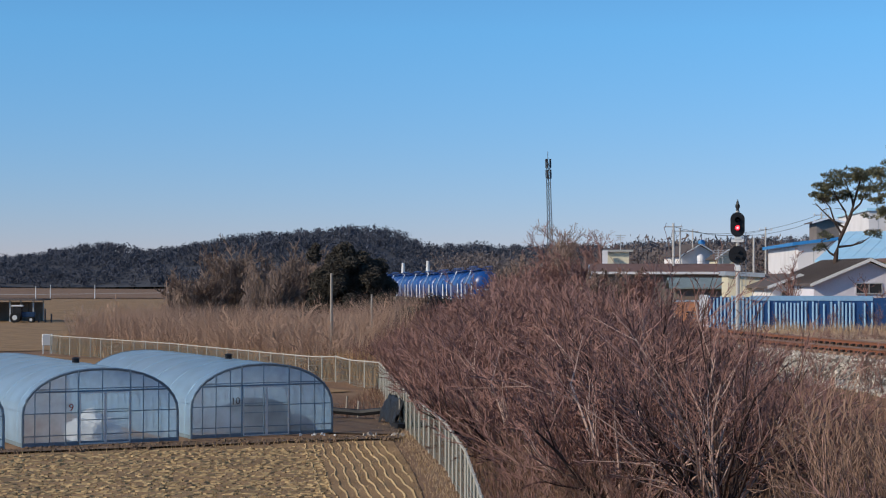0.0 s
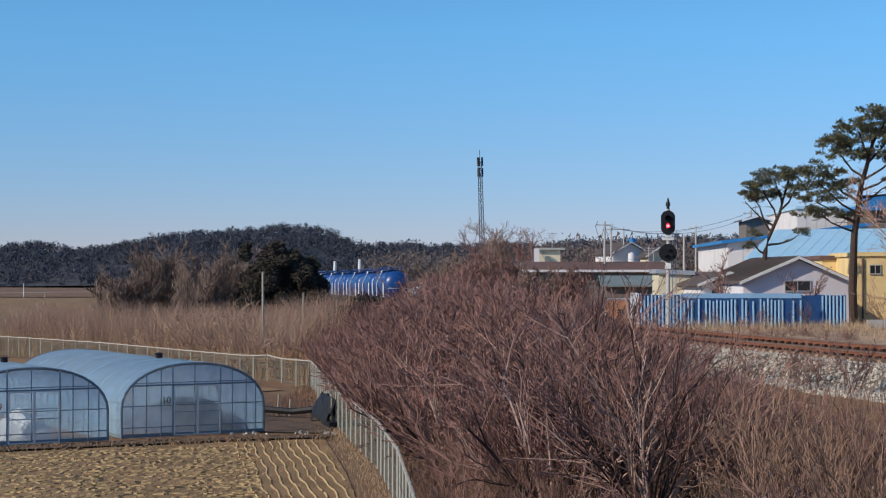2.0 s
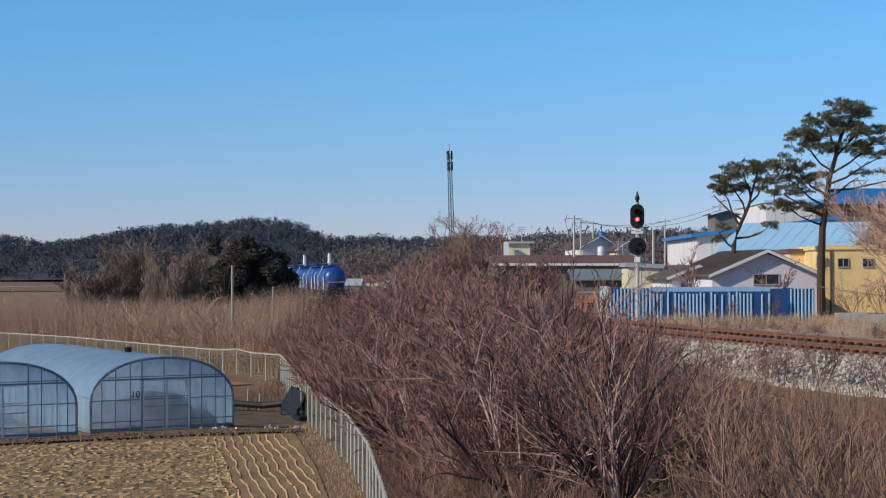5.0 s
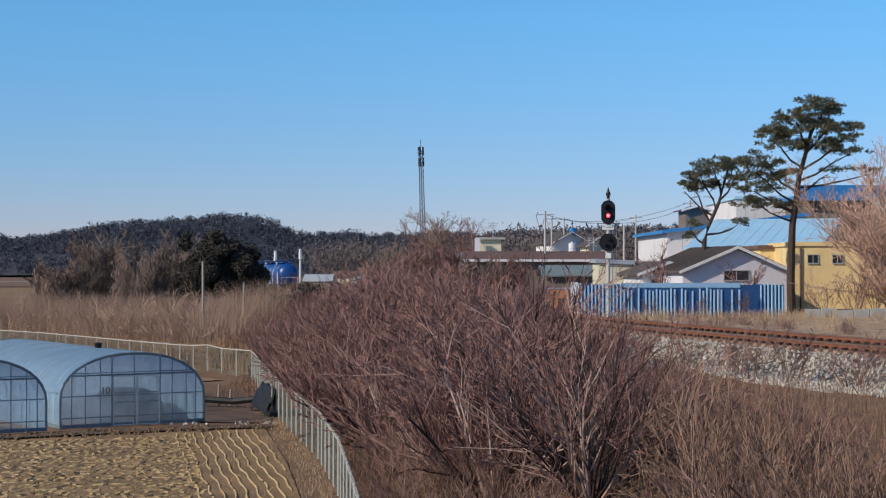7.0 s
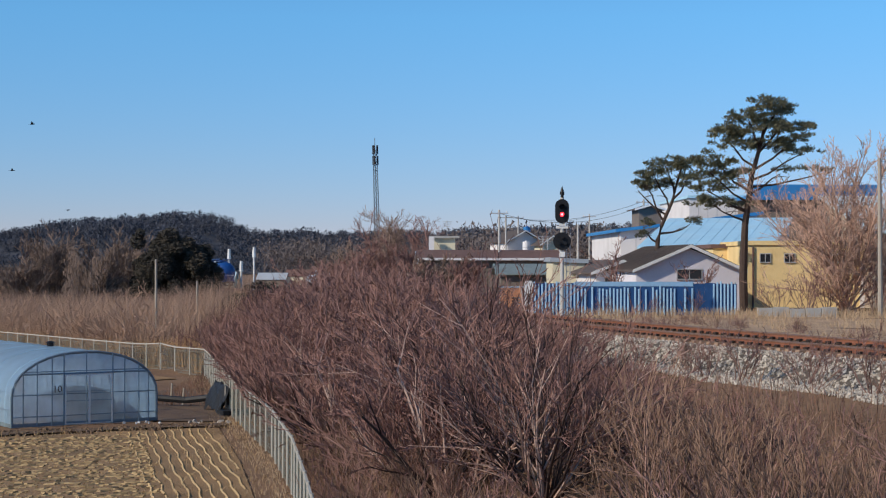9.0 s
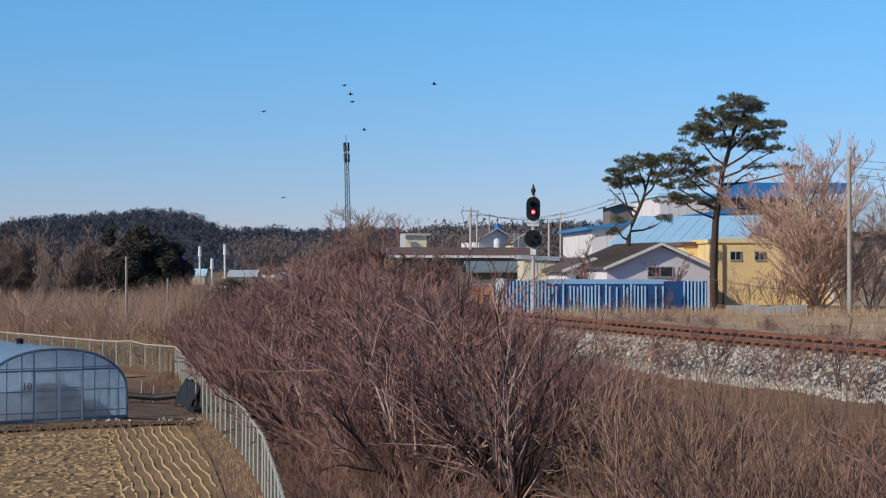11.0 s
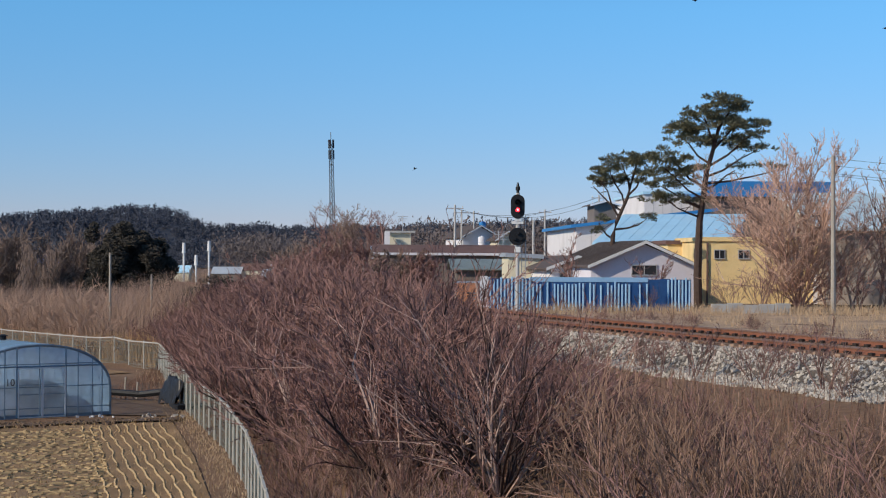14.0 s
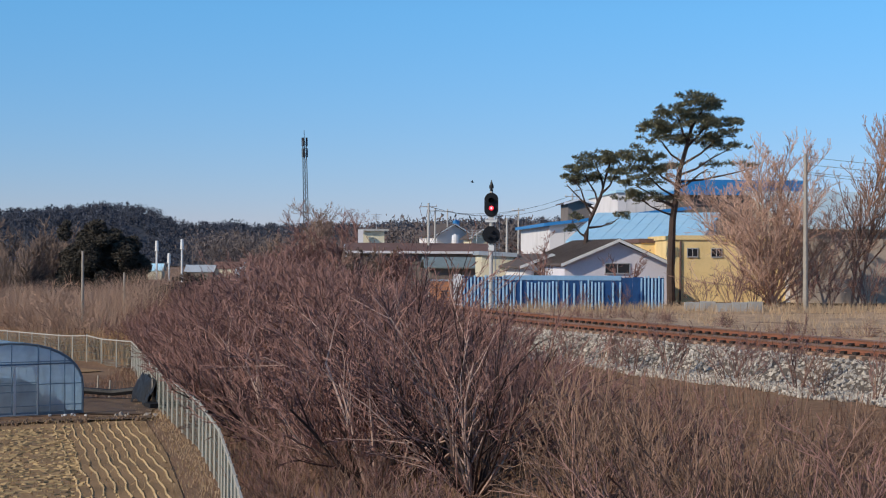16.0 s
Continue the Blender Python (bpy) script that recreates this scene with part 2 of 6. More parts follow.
def film_mat():
    """Greenhouse film: milky, part see-through, glossy to the sky; reflected sky blue is also put into its base colour.
    """
    m = bpy.data.materials.new("greenhouse_film")
    m.use_nodes = True
    nt = m.node_tree
    N, L = nt.nodes.new, nt.links.new
    p, out = nt.nodes["Principled BSDF"], nt.nodes["Material Output"]
    p.inputs["Base Color"].default_value = (0.6, 0.71, 0.8, 1)
    p.inputs["Roughness"].default_value = 0.2
    p.inputs["Specular IOR Level"].default_value = 1.0
    tr, tl, m1, m2 = N("ShaderNodeBsdfTransparent"), N("ShaderNodeBsdfTranslucent"), N("ShaderNodeMixShader"), N("ShaderNodeMixShader")
    tl.inputs[0].default_value = (0.7, 0.8, 0.87, 1)
    tr.inputs[0].default_value = (0.9, 0.95, 1, 1)
    m1.inputs[0].default_value = 0.55
    tc, n, r = N("ShaderNodeTexCoord"), N("ShaderNodeTexNoise"), N("ShaderNodeMapRange")
    n.inputs["Scale"].default_value, n.inputs["Detail"].default_value = 0.7, 6
    L(tc.outputs["Object"], n.inputs[0])
    L(n.outputs[0], r.inputs[0])
    r.inputs[1].default_value, r.inputs[2].default_value, r.inputs[3].default_value, r.inputs[4].default_value = 0.35, 0.65, 0.34, 0.64
    b = N("ShaderNodeBump")
    b.inputs["Strength"].default_value, b.inputs["Distance"].default_value = 0.35, 0.08
    n2 = N("ShaderNodeTexNoise")
    n2.inputs["Scale"].default_value = 2.2
    L(tc.outputs["Object"], n2.inputs[0])
    L(n2.outputs[0], b.inputs["Height"])
    L(b.outputs[0], p.inputs["Normal"])
    L(p.outputs[0], m1.inputs[1])
    L(tl.outputs[0], m1.inputs[2])
    L(r.outputs[0], m2.inputs[0])
    L(m1.outputs[0], m2.inputs[1])
    L(tr.outputs[0], m2.inputs[2])
    L(m2.outputs[0], out.inputs[0])
    return m


M["film"] = film_mat()
# roof copy: a bluer base paints in the reflected sky, and less see-through
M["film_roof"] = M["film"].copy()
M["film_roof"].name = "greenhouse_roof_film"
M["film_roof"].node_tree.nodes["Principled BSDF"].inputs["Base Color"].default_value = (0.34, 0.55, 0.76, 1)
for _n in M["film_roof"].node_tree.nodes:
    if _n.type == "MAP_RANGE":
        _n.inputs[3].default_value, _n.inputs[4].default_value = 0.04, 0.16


# ---- building helpers ----
def part(name, bm, material, parent=None, label=""):
    """Links a bmesh as one mesh object."""
    me = bpy.data.meshes.new(name)
    bm.to_mesh(me)
    bm.free()
    me.materials.append(M[material])
    ob = new(name, me)
    ob.parent = parent
    if label:
        tagged(ob, label)
    return ob


def raw(name, verts, faces, material, parent=None, smooth=False):
    me = bpy.data.meshes.new(name)
    me.from_pydata(verts, [], faces)
    me.materials.append(M[material])
    if smooth:
        me.polygons.foreach_set("use_smooth", [True] * len(me.polygons))
    ob = new(name, me)
    ob.parent = parent
    return ob


def empty(name, m, label, category, group="", kind=""):
    ob = new(name)
    ob.matrix_basis = m
    return tagged(ob, label, category, group, kind)


def box(bm, x0, x1, y0, y1, z0, z1, m=None, bevel=0.0):
    g = bmesh.ops.create_cube(bm, size=1, matrix=Matrix.LocRotScale(((x0 + x1) / 2, (y0 + y1) / 2, (z0 + z1) / 2), None, (abs(x1 - x0), abs(y1 - y0), abs(z1 - z0))))
    if bevel:
        es = {e for v in g["verts"] for e in v.link_edges}
        r = bmesh.ops.bevel(bm, geom=list(es), offset=bevel, segments=1, affect="EDGES")
        g["verts"] = list({v for f in r["faces"] for v in f.verts} | {v for v in g["verts"] if v.is_valid})
    if m is not None:
        bmesh.ops.transform(bm, matrix=m, verts=[v for v in g["verts"] if v.is_valid])
    return bm


def bx(*a, **k):
    return box(bmesh.new(), *a, **k)


def tube(bm, pts, r, n=6, r2=None, caps=True):
    """A tube along points, tapering from r to r2."""
    r2 = r if r2 is None else r2
    pts = [Vector(p) for p in pts]
    rings = []
    for i, p in enumerate(pts):
        d = (pts[min(i + 1, len(pts) - 1)] - pts[max(i - 1, 0)]).normalized()
        u = d.orthogonal().normalized() if abs(d.z) > 0.95 else d.cross(Vector((0, 0, 1))).normalized()
        w = d.cross(u)
        rr = r + (r2 - r) * i / max(1, len(pts) - 1)
        rings.append([bm.verts.new(p + (u * math.cos(2 * math.pi * k / n) + w * math.sin(2 * math.pi * k / n)) * rr) for k in range(n)])
    for a, b in zip(rings, rings[1:]):
        for k in range(n):
            bm.faces.new((a[k], a[(k + 1) % n], b[(k + 1) % n], b[k]))
    if caps:
        bm.faces.new(rings[0][::-1])
        bm.faces.new(rings[-1])
    return bm


def prism(bm, outline, z0, z1, plane="xz"):
    """An outline in x and z pushed along y (plane xz), or in x and y pushed along z."""
    mk = (lambda a, b, c: (a, c, b)) if plane == "xz" else (lambda a, b, c: (a, b, c))
    lo, hi = [bm.verts.new(mk(a, b, z0)) for a, b in outline], [bm.verts.new(mk(a, b, z1)) for a, b in outline]
    n = len(outline)
    bm.faces.new(lo[::-1])
    bm.faces.new(hi)
    for i in range(n):
        bm.faces.new((lo[i], lo[(i + 1) % n], hi[(i + 1) % n], hi[i]))
    bmesh.ops.recalc_face_normals(bm, faces=bm.faces)
    return bm


# ---- plan: the railway line and the ground ----
LINE_Y = [5, 25, 35, 47, 59, 70, 80, 100, 120, 145, 178, 193, 216, 240, 267, 320, 400, 560]
LINE_X = [29.5, 23.2, 19.9, 16.0, 12.15, 8.95, 6.5, 2.6, -0.5, -3.9, -8.3, -10.9, -15.6, -20.6, -26.5, -39, -61, -112]
_yy = np.arange(5, 560.1, 1.0)
_xx = np.interp(_yy, LINE_Y, LINE_X)
for _ in range(60):
    _xx[1:-1] = 0.25 * _xx[:-2] + 0.5 * _xx[1:-1] + 0.25 * _xx[2:]
_ss = np.concatenate([[0], np.cumsum(np.hypot(np.diff(_xx), np.diff(_yy)))])
RAIL_Z = 4.42


def fall(y):
    """How far the line has dropped at y: it runs downhill into the distance."""
    return float(np.interp(y, [90, 140, 216, 300, 600], [0, 0.45, 1.1, 1.35, 1.6]))


def line_x(y):
    return float(np.interp(y, _yy, _xx))


def line_at(s):
    """Point, and unit direction, at s metres along the line."""
    x, y = float(np.interp(s, _ss, _xx)), float(np.interp(s, _ss, _yy))
    x2, y2 = float(np.interp(s + 1, _ss, _xx)), float(np.interp(s + 1, _ss, _yy))
    d = math.hypot(x2 - x, y2 - y) or 1
    return x, y, (x2 - x) / d, (y2 - y) / d


def s_of_y(y):
    return float(np.interp(y, _yy, _ss))


def sm(t):
    t = min(1.0, max(0.0, t))
    return t * t * (3 - 2 * t)


FENCE = [(-46.2, 153.2), (-31.4, 135.8), (-20.5, 119.2), (-11.6, 106.3), (-7.3, 78.0), (-4.4, 62.0), (-3.1, 52.0), (-2.25, 43.0), (-1.1, 30.0), (0.2, 12.0)]


def fence_x(y):
    f = sorted((b, a) for a, b in FENCE)
    return float(np.interp(y, [b for b, a in f], [a for b, a in f]))


def ground_z(x, y):
    """Height of the ground: low fields, the railway bank, the level of the village."""
    lx = line_x(min(max(y, 5), 560))
    s = (lx - x) * 0.965
    rise = 2.2 * sm((y - 190) / 350) + (1.2 * sm((-x - 120) / 300))
    if s > 0:
        wide = min(18.0, max(9.0, lx - fence_x(min(y, 150)) - 0.6)) if y < 110 else 17
        bank = 3.35 * (1 - sm((s - 3.6) / (wide - 3.6)))
        if y > 110:
            bank *= 1 - 0.25 * sm((y - 150) / 100)
    else:
        bank = 3.35 + 0.65 * sm((-s - 3.0) / 2.0)
    if s < 0 and y > 200:
        rise *= 0.3
    bump = 0.12 * noise.noise(Vector((x * 0.35, y * 0.35, 0))) if bank > 0.3 and abs(s) > 4 else 0.0
    return bank * (1 - fall(y) / 4.0) + rise * (1 if bank < 3 else 0.3) + bump


def build_ground():
    xs = sorted({*np.round(np.concatenate([np.arange(-60, 60, 1.0), np.arange(-300, -60, 12), np.arange(60, 320, 12), [-3000, -1800, -1000, -600, -400, 400, 600, 1000, 1800, 3000]]), 2).tolist()})
    ys = sorted({*np.round(np.concatenate([np.arange(0, 150, 1.0), np.arange(150, 330, 3.0), np.arange(330, 700, 25), [-400, -100, -30, -10, 800, 1000, 1500, 2200, 3200]]), 2).tolist()})
    v = [(x, y, ground_z(x, y) - 0.01) for y in ys for x in xs]
    n = len(xs)
    f = [(j * n + i, j * n + i + 1, (j + 1) * n + i + 1, (j + 1) * n + i) for j in range(len(ys) - 1) for i in range(n - 1)]
    g = raw("ground", v, f, "soil", smooth=True)
    tagged(g, "brown winter soil with dry grass, rising to a railway bank", "ground", kind="structure")


build_ground()


def patch(name, outline, lift, material, label, category, step=0.5):
    """A sheet of ground with its own cover, cut to an outline, laid just above the ground."""
    bm = bmesh.new()
    bm.faces.new([bm.verts.new((x, y, 0)) for x, y in outline])
    bmesh.ops.triangulate(bm, faces=bm.faces)
    for _ in range(4):
        long = [e for e in bm.edges if e.calc_length() > step * 4]
        if not long:
            break
        bmesh.ops.subdivide_edges(bm, edges=long, cuts=1)
        bmesh.ops.triangulate(bm, faces=bm.faces)
    for v in bm.verts:
        v.co.z = ground_z(v.co.x, v.co.y) + lift + 0.02 * noise.noise(v.co * 0.8)
    bmesh.ops.recalc_face_normals(bm, faces=bm.faces)
    return tagged(part(name, bm, material), label, category, kind="structure")


patch("field", [(-70, 36), (-2.6, 36), (-4.0, 50), (-5.4, 60.5), (-7.4, 73.0), (-11, 71.6), (-17, 68.2), (-24, 64.6), (-40, 56), (-70, 42)], 0.03, "field", "harvested rice field of cut straw stubble in rows", "field")
patch("field_far", [(-160, 150), (-50, 158), (-45, 165), (-46, 280), (-52, 418), (-260, 418)], 0.04, "field", "pale harvested field beyond the fence", "field", 6)
patch("field_side", [(-60, 84), (-24, 92), (-20, 96), (-13, 104), (-20, 116), (-31, 133), (-46, 150), (-90, 150)], 0.04, "field", "dry straw field beside the greenhouses", "field", 3)
patch("wet_ground", [(-10.6, 76.0), (-7.5, 75.6), (-7.8, 86), (-10.5, 96), (-15.0, 92), (-13.0, 86)], 0.05, "wet_soil", "dark wet soil beside the greenhouse", "soil")
patch("yard_verge", [(line_x(y) + 3.5, y) for y in range(50, 92, 5)] + [(8.2, 93), (8.2, 96.6), (19.5, 96.6), (22, 112), (48, 112), (48, 50)], 0.04, "gravel", "pale gravelly soil between the track and the yards", "ground", 1.0)
patch("dirt_ridge", [(-70, 44.5), (-40, 57.5), (-24, 66), (-17, 69.6), (-11, 73.0), (-7.2, 74.4), (-7.2, 73.2), (-11, 71.7), (-17, 68.3), (-24, 64.7), (-40, 56.1), (-70, 42.2)], 0.10, "wet_soil", "dark ridge of turned soil along the stubble field", "soil")


# ---- strands and twigs ----
def strands(name, spots, material, label, category, h=(1, 2), w=0.02, lean=0.25, seed=1):
    """Upright stalks, each a bent three-sided blade, joined as one cover."""
    rg = np.random.RandomState(seed)
    V, Fc = [], []
    for x, y, k in spots:
        z = ground_z(x, y) - 0.05
        hh = rg.uniform(*h) * k
        a, t = rg.uniform(0, 2 * math.pi), rg.uniform(0, lean)
        dx, dy = math.cos(a) * t * hh, math.sin(a) * t * hh
        b = rg.uniform(0, math.pi)
        i = len(V)
        for f, ww in ((0, 1.0), (0.55, 0.8)):
            for c in range(3):
                an = b + c * 2.094
                V.append((x + dx * f * f + math.cos(an) * w * ww, y + dy * f * f + math.sin(an) * w * ww, z + hh * f))
        V.append((x + dx, y + dy, z + hh))
        for c in range(3):
            d = (c + 1) % 3
            Fc.append((i + c, i + d, i + 3 + d, i + 3 + c))
            Fc.append((i + 3 + c, i + 3 + d, i + 6))
    ob = raw(name, V, Fc, material)
    return tagged(ob, label, category, kind="stuff")


def grow(seed, stems, height, spread, levels, kids, base_r, up=0.5, shorten=0.62, wig=0.18, min_r=0.004, trunk=0.0, fork=(0.45, 0.95)):
    """Bare branches as tapered three- and four-sided tubes. Returns vertices and faces."""
    rg = random.Random(seed)
    V, Fc, Lv = [], [], []

    def limb(p, d, ln, r, level):
        n = 4 if level == 0 else (3 if level < 2 else 2)
        sides = 5 if r > 0.05 else (4 if r > 0.018 else 3)
        pts, rad = [p.copy()], [r]
        for k in range(n):
            d = (d + Vector((rg.gauss(0, wig), rg.gauss(0, wig), rg.gauss(0, wig) + 0.06 * up))).normalized()
            pts.append(pts[-1] + d * ln / n)
            rad.append(max(min_r, r * (1 - 0.62 * (k + 1) / n)))
        b = len(V)
        u = d.orthogonal().normalized()
        w = d.cross(u)
        for q, rr in zip(pts, rad):
            for c in range(sides):
                a = 2 * math.pi * c / sides
                V.append(tuple(q + (u * math.cos(a) + w * math.sin(a)) * rr))
        for k in range(n):
            for c in range(sides):
                e = (c + 1) % sides
                Fc.append((b + k * sides + c, b + k * sides + e, b + (k + 1) * sides + e, b + (k + 1) * sides + c))
                Lv.append(0 if level < 2 else 1)
        if level >= levels:
            return
        m = kids[level]
        for j in range(m):
            f = 0.25 + 0.75 * (j + rg.random()) / m
            if level == 0 and trunk:
                f = trunk + (1 - trunk) * (j + rg.random()) / m
            k = min(n - 1, int(f * n))
            q = pts[k].lerp(pts[k + 1], f * n - k)
            side = Vector((rg.gauss(0, 1), rg.gauss(0, 1), rg.gauss(0, 0.5))).normalized()
            dd = (d * 0.75 + side * rg.uniform(*fork) + Vector((0, 0, up * 0.5))).normalized()
            limb(q, dd, ln * shorten * rg.uniform(0.65, 1.15) * (1.15 - 0.45 * f), max(min_r, rad[k] * 0.6), level + 1)

    for i in range(stems):
        a, t = rg.uniform(0, 2 * math.pi), spread * math.sqrt(rg.random())
        d = Vector((math.cos(a) * t, math.sin(a) * t, 1)).normalized()
        p = Vector((math.cos(a), math.sin(a), 0)) * rg.uniform(0, 0.25) * (stems > 1)
        limb(p - Vector((0, 0, 0.15)), d, height * rg.uniform(0.6, 0.85), base_r * rg.uniform(0.7, 1.2), 0)
    return V, Fc, Lv


def crown(rg, blobs, count, size, flat=1.0):
    """Small leaf clumps, each a bent pair of triangles, spread through lumps of a crown."""
    V, Fc = [], []
    tot = sum(b[3] ** 2 for b in blobs)
    for cx, cy, cz, r in blobs:
        for _ in range(int(count * r * r / tot)):
            d = Vector((rg.gauss(0, 1), rg.gauss(0, 1), rg.gauss(0, 1))).normalized() * r * rg.uniform(0.45, 1.0) ** 0.5
            q = Vector((cx + d.x, cy + d.y, cz + d.z * flat))
            u = Vector((rg.gauss(0, 1), rg.gauss(0, 1), rg.gauss(0, 0.6))).normalized()
            w = u.orthogonal().normalized() * size * rg.uniform(0.35, 0.7)
            u *= size * rg.uniform(0.6, 1.3)
            i = len(V)
            n = u.cross(w).normalized() * size * 0.3
            V += [tuple(q - u), tuple(q + w + n), tuple(q + u), tuple(q - w + n)]
            Fc += [(i, i + 1, i + 2), (i, i + 2, i + 3)]
    return V, Fc


# ---- railway ----
def sweep(profile, s0, s1, step, off, z, cant=0.0):
    """A closed profile (across, up) swept along the line at a sideways offset (right is positive)."""
    V, Fc, n = [], [], len(profile)
    k = int((s1 - s0) / step) + 1
    for i in range(k):
        x, y, dx, dy = line_at(s0 + i * step)
        for a, b in profile:
            V.append((x + dy * (off + a), y - dx * (off + a), z - fall(y) + b + cant * (off + a)))
    for i in range(k - 1):
        for j in range(n):
            Fc.append((i * n + j, i * n + (j + 1) % n, (i + 1) * n + (j + 1) % n, (i + 1) * n + j))
    Fc += [tuple(range(n - 1, -1, -1)), tuple((k - 1) * n + j for j in range(n))]
    return V, Fc


def build_track():
    CANT = 0.085
    s0, s1 = s_of_y(8), s_of_y(540)
    track = empty("railway_track", pose(0, 0, 0), "single rusty railway track on grey stone ballast", "railway track", kind="structure")
    V, F_ = sweep([(-3.6, -1.15), (-1.75, -0.25), (1.75, -0.25), (3.3, -0.6)], s0, s1, 2.0, 0, RAIL_Z, CANT)
    raw("ballast_bed", V, F_, "ballast", track)
    foot = [(-0.075, -0.18), (0.075, -0.18), (0.075, -0.15), (0.02, -0.13), (0.02, -0.045), (-0.02, -0.045), (-0.02, -0.13), (-0.075, -0.15)]
    head = [(-0.036, -0.045), (0.036, -0.045), (0.036, 0.0), (-0.036, 0.0)]
    for off in (-0.755, 0.755):
        V, F_ = sweep(foot, s0, s1, 1.5, off, RAIL_Z, CANT)
        r = raw("rail", V, F_, "rail", track)
        V, F_ = sweep(head, s0, s1, 1.5, off, RAIL_Z, CANT)
        raw("rail_head", V, F_, "railhead", r)
    bm = bmesh.new()
    prism(bm, [(-1.25, -0.1), (1.25, -0.1), (1.2, 0.05), (0.45, 0.02), (-0.45, 0.02), (-1.2, 0.05)], -0.13, 0.13)
    me = bpy.data.meshes.new("sleeper")
    bm.to_mesh(me)
    bm.free()
    me.materials.append(M["sleeper"])
    cb = bmesh.new()
    for sx in (-0.755, 0.755):
        for t in (-0.13, 0.13):
            box(cb, sx + t - 0.06, sx + t + 0.06, -0.1, 0.1, 0.03, 0.115)
    cm = bpy.data.meshes.new("rail_clip")
    cb.to_mesh(cm)
    cb.free()
    cm.materials.append(M["clip"])
    s = s_of_y(30)
    for i in range(250):
        x, y, dx, dy = line_at(s + i * 0.6)
        ob = new("sleeper", me)
        ob.matrix_basis = pose(x, y, RAIL_Z - 0.225 - fall(y), 0, -math.degrees(CANT) * 0.9, math.degrees(math.atan2(-dx, dy)))
        ob.parent = track
        cl = new("rail_clips", cm)
        cl.parent = ob
    rg = np.random.RandomState(5)
    V, F_, V2, F2 = [], [], [], []
    octa = [(1, 0, 0), (0, 1, 0), (-1, 0, 0), (0, -1, 0), (0, 0, 1), (0, 0, -1)]
    of = [(0, 1, 4), (1, 2, 4), (2, 3, 4), (3, 0, 4), (1, 0, 5), (2, 1, 5), (3, 2, 5), (0, 3, 5)]
    a0, a1 = s_of_y(36), s_of_y(88)
    for _ in range(21000):
        s = rg.uniform(a0, a1)
        a = -rg.uniform(0.9, 4.5) if rg.rand() < 0.72 else rg.uniform(-0.7, 3.6)
        x, y, dx, dy = line_at(s)
        zz = -0.27 if abs(a) < 1.75 else (-0.25 - (-a - 1.75) * 0.5 if a < 0 else -0.25 - (a - 1.75) * 0.23)
        px, py, pz = x + dy * a, y - dx * a, RAIL_Z - fall(y) + zz + CANT * a
        pz = max(pz, ground_z(px, py) + 0.01)
        R = Euler(rg.uniform(0, 6, 3)).to_matrix()
        k = rg.uniform(0.04, 0.115) * np.array([1, rg.uniform(0.6, 1), rg.uniform(0.5, 0.9)])
        VV, FF = (V2, F2) if abs(a) < 1.15 + 0.3 * rg.rand() else (V, F_)
        i = len(VV)
        VV += [tuple(R @ Vector((c[0] * k[0], c[1] * k[1], c[2] * k[2])) + Vector((px, py, pz))) for c in octa]
        FF += [tuple(i + q for q in f) for f in of]
    tagged(raw("rusty_ballast_stones", V2, F2, "stone_rust", track), "ballast stones browned with rust between the rails", kind="stuff")
    st = raw("ballast_stones", V, F_, "stone", track)
    tagged(st, "loose grey and cream ballast stones", kind="stuff")


build_track()


